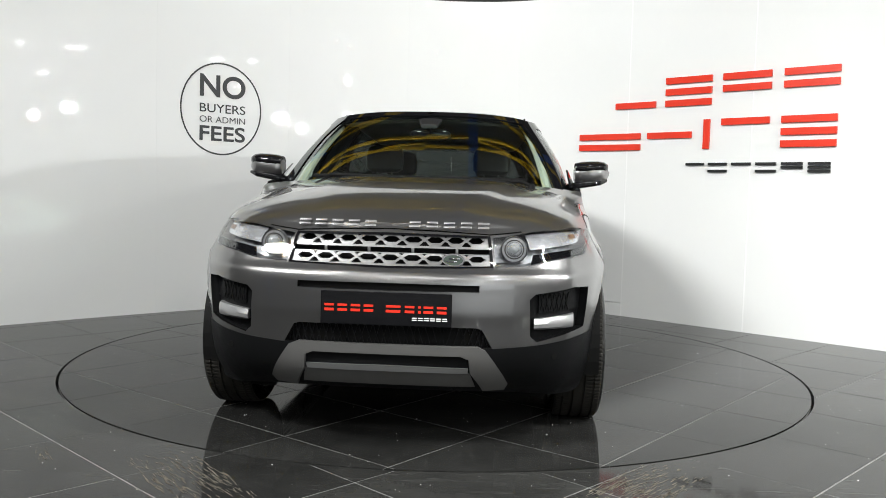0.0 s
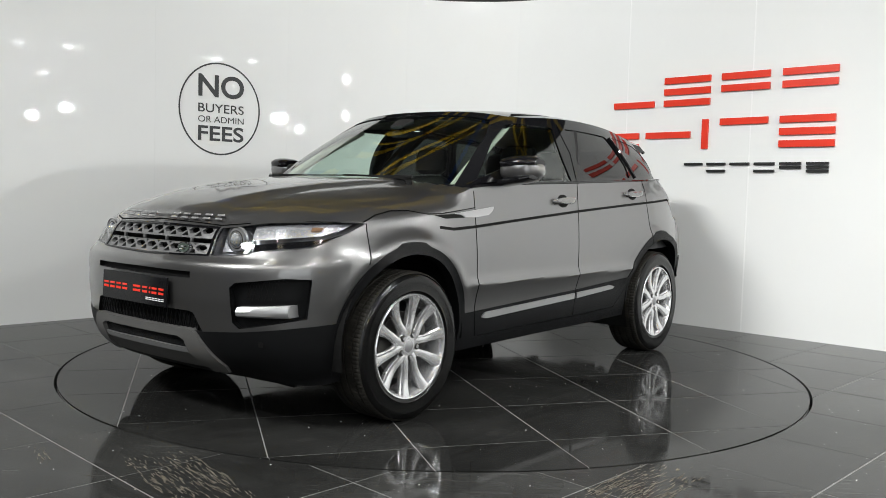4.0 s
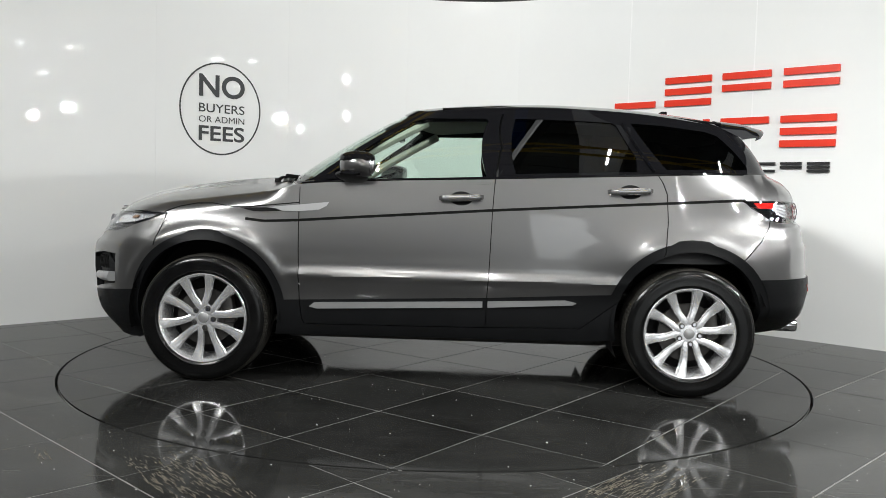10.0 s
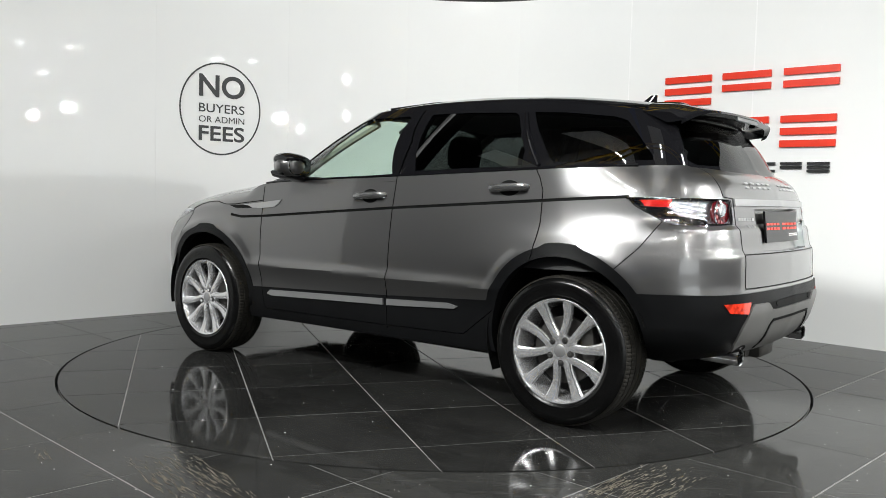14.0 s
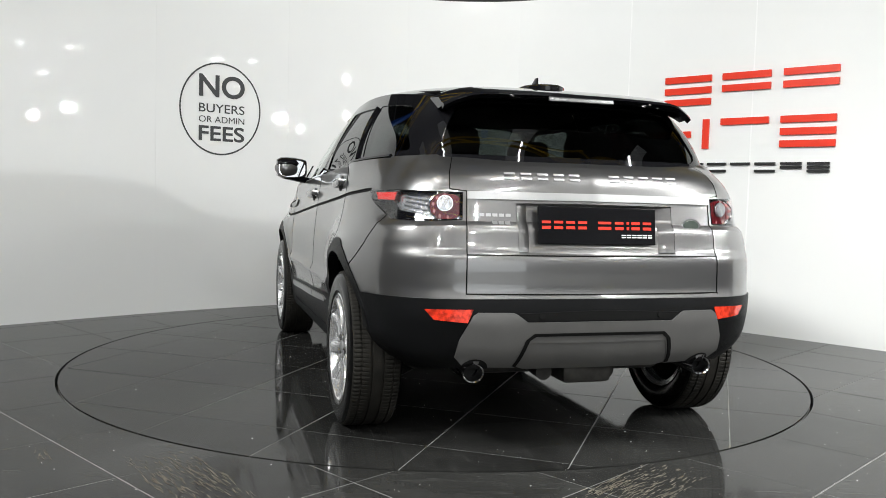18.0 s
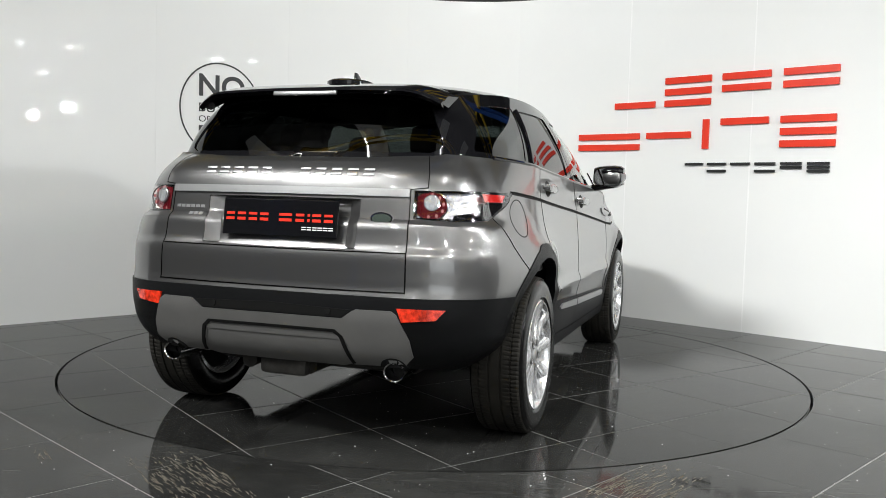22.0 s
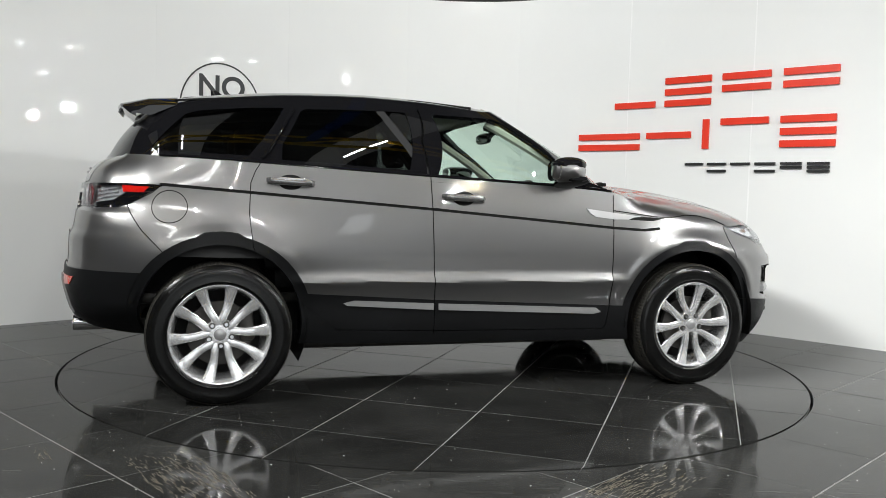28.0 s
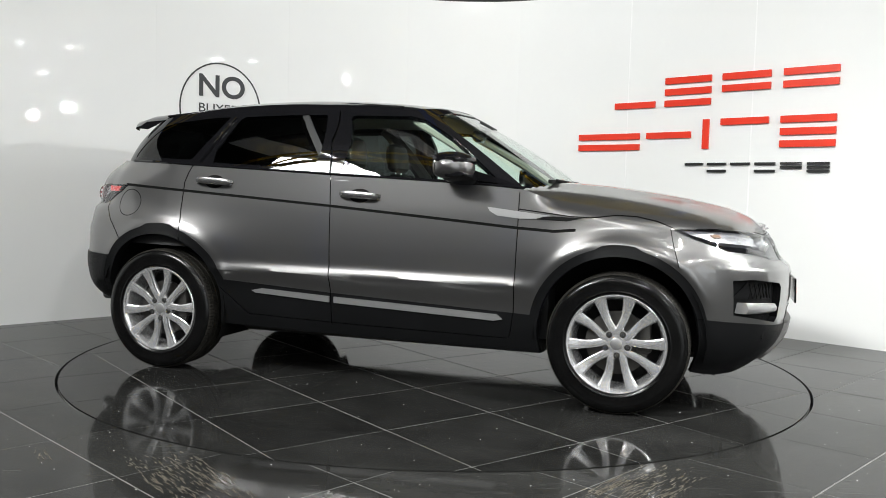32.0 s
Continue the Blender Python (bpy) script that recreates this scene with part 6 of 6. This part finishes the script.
# ---- tail lamps ----
for sd in BOTH:
    tl = lregion("tail_lamp", "tail_lamp", LAMP_WHITE, (sd,), 0.03, -0.03, "clear and red tail lamp")
    lregion("lens", "tail_lamp", LENS, (sd,), -0.004, 0.0, parent=tl)
    c = body_pt(sr(0.655), 1.020, 0.020)
    cc = Vector((c[0], sd * c[1], c[2]))
    nn = Vector((-1, 0.25 * sd, 0.05)).normalized()
    put("red_housing", RED_DARK, lambda bm: oval(bm, cc, nn, 0.070, 0.056, 0.008), "dark red lamp housing", tl)
    put("chrome_rim", CHROME, lambda bm: [tube(bm, [cc + nn * 0.006 + Vector((0, sd * 0.071 * math.cos(q), 0.056 * math.sin(q))) for q in np.linspace(2 * math.pi * k / 32, 2 * math.pi * (k + 1) / 32, 2)], 0.003, 6) for k in range(32)], parent=tl)
    ce = cc + Vector((0, sd * 0.006, 0.012))
    put("lamp_ring", CHROME, lambda bm: oval(bm, ce + nn * 0.008, nn, 0.034, 0.033, 0.006), parent=tl)
    put("lamp_eye", LAMP_WHITE, lambda bm: oval(bm, ce + nn * 0.013, nn, 0.029, 0.028, 0.006), "round white reversing lamp", tl)
    for k in range(9):
        q = radians(-170 + 36 * k)
        put("reflex_stud", STUD, lambda bm: oval(bm, cc + nn * 0.008 + Vector((0, sd * 0.055 * math.cos(q), 0.044 * math.sin(q))), nn, 0.0055, 0.0075, 0.004), parent=tl)
    pad("black_surround", [[(sr(0.579), 0.960), (sr(0.579), 1.079), (sr(0.592), 1.079), (sr(0.592), 0.972), (sr(0.74), 0.970), (sr(0.76), 0.959)]], -0.006, BLACK, sides=(sd,), parent=tl, flange=0.004)
    pad("black_surround", [[(sr(0.579), 1.079), (sx(-1.80), 1.082), (sx(-1.82), 1.073), (sr(0.592), 1.069)]], -0.006, BLACK, sides=(sd,), parent=tl, flange=0.004)
    for k in range(4):
        pad("reflector_rib", [[(sr(0.738), 0.982 + 0.02 * k), (sx(-1.86), 1.008 + 0.016 * k), (sx(-1.86), 1.013 + 0.016 * k), (sr(0.738), 0.987 + 0.02 * k)]], -0.020, LAMP_WHITE, sides=(sd,), parent=tl, flange=0.004)
    pad("red_wedge", [side([(-1.675, 1.068), (-1.825, 1.073), (-1.815, 1.040), (-1.70, 1.040)])], -0.004, RED_LENS, sides=(sd,), parent=tl, flange=0.004)
    pad("black_wedge", [side([(-1.605, 1.0775), (-1.83, 1.081), (-1.825, 1.073), (-1.675, 1.068), (-1.70, 1.046), (-1.66, 1.046)]), side([(-1.662, 1.045), (-1.70, 1.039), (-1.80, 1.039), (-1.865, 1.0)]) + tail([(0.76, 0.985), (0.745, 0.961), (0.765, 0.960)]) + side([(-1.83, 0.965), (-1.77, 0.987)])], -0.003, BLACK, sides=(sd,), parent=tl, flange=0.004)
c = body_pt(sr(0.45), 0.965, -0.001)
bd = put("rear_badge", CHROME, lambda bm: oval(bm, (c[0], -c[1], c[2]), (-1, -0.1, 0.1), 0.047, 0.026, 0.010), "chrome oval badge with dark green face")
put("badge_face", BADGE_GREEN, lambda bm: oval(bm, (c[0] - 0.009, -c[1], c[2]), (-1, -0.1, 0.1), 0.040, 0.020, 0.003), parent=bd)
for k in range(6):
    y = 0.535 - 0.027 * k
    pad("model_bar", [[(sr(y), 0.985), (sr(y - 0.02), 0.985), (sr(y - 0.02), 0.997), (sr(y), 0.997)]], 0.003, SILVER, sides=(1,), flange=0.004)
for k in range(3):
    y = 0.455 - 0.026 * k
    pad("model_bar", [[(sr(y), 0.955), (sr(y - 0.02), 0.955), (sr(y - 0.02), 0.967), (sr(y), 0.967)]], 0.003, SILVER, sides=(1,), flange=0.004)


def on_tailgate(y):
    c = body_pt(sr(abs(y)), 1.148, -0.001)
    return Matrix.Translation((c[0], y, c[2])) @ pose(0, 0, 0, 0, 28, 0)


letter_bars(0.40, -0.40, on_tailgate, 0.034)

# ---- flanks ----
for sd in BOTH:
    pad("sill_strip", [side([(0.745, 0.434), (0.715, 0.458), (-0.21, 0.492), (-0.21, 0.458), (0.70, 0.424)])], 0.014, SILVER, sides=(sd,), label="satin silver sill strip")
    pad("sill_strip", [side([(-0.238, 0.493), (-0.66, 0.512), (-0.72, 0.499), (-0.70, 0.486), (-0.238, 0.459)])], 0.014, SILVER, sides=(sd,), label="satin silver sill strip")
    pad("side_vent_blade", [side([(0.985, 0.975), (0.82, 0.992), (0.645, 1.012), (0.66, 0.99), (0.70, 0.968), (0.82, 0.956), (0.90, 0.957), (0.935, 0.970)])], 0.007, SILVER, sides=(sd,), label="satin silver side vent blade")
    pad("side_vent", [side([(1.14, 0.968), (0.99, 0.973), (0.94, 0.968), (0.905, 0.955), (1.06, 0.950)])], 0.004, RUBBER_AND_SHADE, sides=(sd,), label="black mesh side vent")
    for hx, hz, tilt in ((-0.078, 1.050, 2.8), (-0.992, 1.108, 2.4)):
        p = body_pt(sx(hx), hz, 0.0)
        # No hollow cup is modelled; a dark oval gives its shade.
        cup = put("handle_cup", RUBBER_AND_SHADE, lambda bm: oval(bm, (p[0] + 0.0, sd * (p[1] - 0.006), p[2]), (0, sd, 0.15), 0.04, 0.065, 0.008), "dark oval for the shade in the door handle recess")

        def bar(bm):
            secs = []
            for k in range(13):
                t = k / 12 * 2 - 1
                x = hx - 0.122 * t
                q = body_pt(sx(x), hz + 0.004 + 0.0055 * t, 0)
                off = 0.034 * (1 - abs(t) ** 6) ** 0.5 + 0.004
                hgt = 0.019 * (1 - 0.45 * abs(t) ** 5)
                secs.append([(x, sd * (q[1] + off - dy), q[2] + dz * hgt) for dy, dz in ((0.006, 1), (0.0, 0.4), (0.0, -0.5), (0.006, -1), (0.016, -0.8), (0.016, 0.8))])
            loft(bm, secs)
        put("door_handle", SILVERGREY, bar, "grey metallic door handle")
        put("handle_lip", CHROME, lambda bm: tube(bm, [(hx - 0.115 * t, sd * (body_pt(sx(hx - 0.115 * t), hz, 0)[1] + 0.030 - 0.024 * t ** 6), hz - 0.012 + 0.0055 * t) for t in np.linspace(-1, 1, 9)], 0.0035, 6))

    # door mirror
    def shell(bm):
        secs = []
        for k in range(11):
            t = k / 10
            y = 0.865 + 0.205 * t
            r = max(0.10, (1 - (2 * t - 1.0) ** 4 * 0.75)) if t > 0.5 else (0.62 + 0.38 * min(1, t * 2) ** 0.5)
            r = r * (1 if t < 0.85 else 1 - (t - 0.85) * 1.6)
            secs.append(superloop(0.50 - 0.035 * t, sd * y, 1.208 + 0.008 * t, 0.096 * r, 0.066 * r, 2.8, "xz", 24))
        loft(bm, secs)
    mr = put("door_mirror", PAINT, shell, "grey door mirror with gloss black top and base")
    put("mirror_top", BLACK, lambda bm: loft(bm, [superloop(0.503 - 0.035 * t, sd * (0.868 + 0.19 * t), 1.244 + 0.006 * t, 0.097 * r, 0.041 * r, 2.2, "xz", 20) for t, r in ((0, 0.72), (0.15, 0.9), (0.4, 1.0), (0.7, 1.0), (0.88, 0.88), (1.0, 0.55))]), parent=mr)
    put("mirror_base", BLACK, lambda bm: loft(bm, [superloop(0.51, sd * y, z, a, b, 3, "xz", 18) for y, z, a, b in ((0.82, 1.135, 0.055, 0.018), (0.86, 1.14, 0.065, 0.022), (0.93, 1.153, 0.085, 0.022), (1.01, 1.163, 0.085, 0.018), (1.05, 1.175, 0.05, 0.01))]), parent=mr)
    put("mirror_glass", MIRROR, lambda bm: loft(bm, [superloop(0.50 - 0.095 - dx, sd * 0.965, 1.213, 0.085, 0.054, 3.2, "yz", 24) for dx in (0.0, 0.004)]), "mirror glass", mr)
    put("mirror_sail", BLACK, lambda bm: prism(bm, [(0.80, 1.125), (0.52, 1.15), (0.44, 1.235)], 0.0, 0.01, lambda u, v, h: (u, sd * (0.868 + h - (v - 1.12) * 0.42 - max(0, u - 0.6) * 0.25), v)), "gloss black mirror mounting", smooth=False)
    put("belt_moulding", BLACK, lambda bm: tube(bm, [(x, sd * (float(body_pt(sx(x), float(RIM_Z(x)), 0.006)[1])), float(RIM_Z(x)) + 0.004) for x in np.linspace(0.80, -1.62, 40)], 0.009, 6), "gloss black window moulding")
    put("air_deflector", RUBBER_AND_SHADE, lambda bm: box(bm, (1.80, sd * 0.60, 0.225), (0.022, 0.12, 0.075), 0.008, pose(0, 0, 0, 0, 14, 0)), "black rubber flap under the bumper")
    # rear door quarter strip
    q = [cabin_pt(np.array([a]), np.array([b]), np.array([-0.004]))[0] for a, b in [tuple(np.array(cab([(-0.965, 1.49)], 3, 9)[0]) * (1 - t) + np.array(cab([(-1.125, 1.225)], 3, 9)[0]) * t) for t in np.linspace(0, 1, 7)]]
    put("pillar_strip", BLACK, lambda bm: tube(bm, [(c[0], sd * c[1], c[2]) for c in q], 0.010, 6), "gloss black rear pillar strip")
pad("fuel_flap_joint", [[(sx(-1.575) + 0.088 * math.cos(a), 0.974 + 0.080 * math.sin(a)) for a in np.linspace(0, 2 * math.pi, 41)[:-1]]], 0.0006, RUBBER_AND_SHADE, sides=(-1,), holes=[[(sx(-1.575) + 0.0835 * math.cos(a), 0.974 + 0.0755 * math.sin(a)) for a in np.linspace(0, 2 * math.pi, 41)[:-1]]], label="round fuel flap joint", step=0.02)

# ---- roof fittings ----


def spoiler(bm):
    secs = []
    for k in range(-16, 17):
        t = k / 16
        y = 0.585 * t
        e = max(0.0, (abs(t) - 0.72) / 0.28) ** 2.0
        top = 1.512 - 0.012 * t * t - 0.045 * e
        xr = -1.855 + 0.05 * t * t + 0.04 * e
        secs.append([(-1.54, y, 1.553 - 0.018 * t * t - 0.045 * e), (-1.68, y, 1.540 - 0.016 * t * t - 0.045 * e), (xr + 0.04, y, top - 0.001), (xr + 0.008, y, top - 0.009), (xr, y, top - 0.020), (xr + 0.03, y, top - 0.034), (-1.77 + 0.03 * e, y, 1.488 - 0.05 * e), (-1.67, y, 1.476 - 0.045 * e)])
    loft(bm, secs)


put("roof_spoiler", BLACK, spoiler, "gloss black roof spoiler")
put("brake_light", GRILLE, lambda bm: box(bm, (-1.844, 0, 1.481), (0.012, 0.30, 0.022), 0.004, pose(0, 0, 0, 0, 14, 0)), "clear high brake light strip")
put("aerial_base", BLACK, lambda bm: loft(bm, [superloop(-1.38, 0, z, 0.15 * r, 0.105 * r, 2.2, "xy", 28) for z, r in ((1.555, 1.0), (1.580, 1.0), (1.588, 0.9), (1.591, 0.7))]), "low gloss black roof pod")
put("aerial_fin", BLACK, lambda bm: loft(bm, [superloop(-1.30 - 0.04 * t, 0, 1.582 + 0.055 * t, 0.055 * (1 - 0.66 * t), 0.016 * (1 - 0.75 * t), 2.2, "xy", 20) for t in (0, 0.25, 0.55, 0.85, 1.0)]), "gloss black shark-fin aerial")
for sd in BOTH:
    xs = np.linspace(0.05, -1.55, 16)
    put("roof_joint", RUBBER_AND_SHADE, lambda bm: tube(bm, [(x, sd * (0.575 - 0.05 * max(0, (-0.9 - x))), z) for x, z in zip(xs, np.interp(xs, [-1.55, -0.9, -0.3, 0.05], [1.518, 1.577, 1.584, 1.563]))], 0.006, 5))


def motions():
    def turn(a):
        return pose(0, 0, 0, 0, 0, a)
    walk(TURNTABLE, [(t, turn(a)) for t, a in HEADING])
    walk(CAR, [(t, turn(a) @ pose(CAR_OFF[0], CAR_OFF[1], 0)) for t, a in HEADING])


motions()
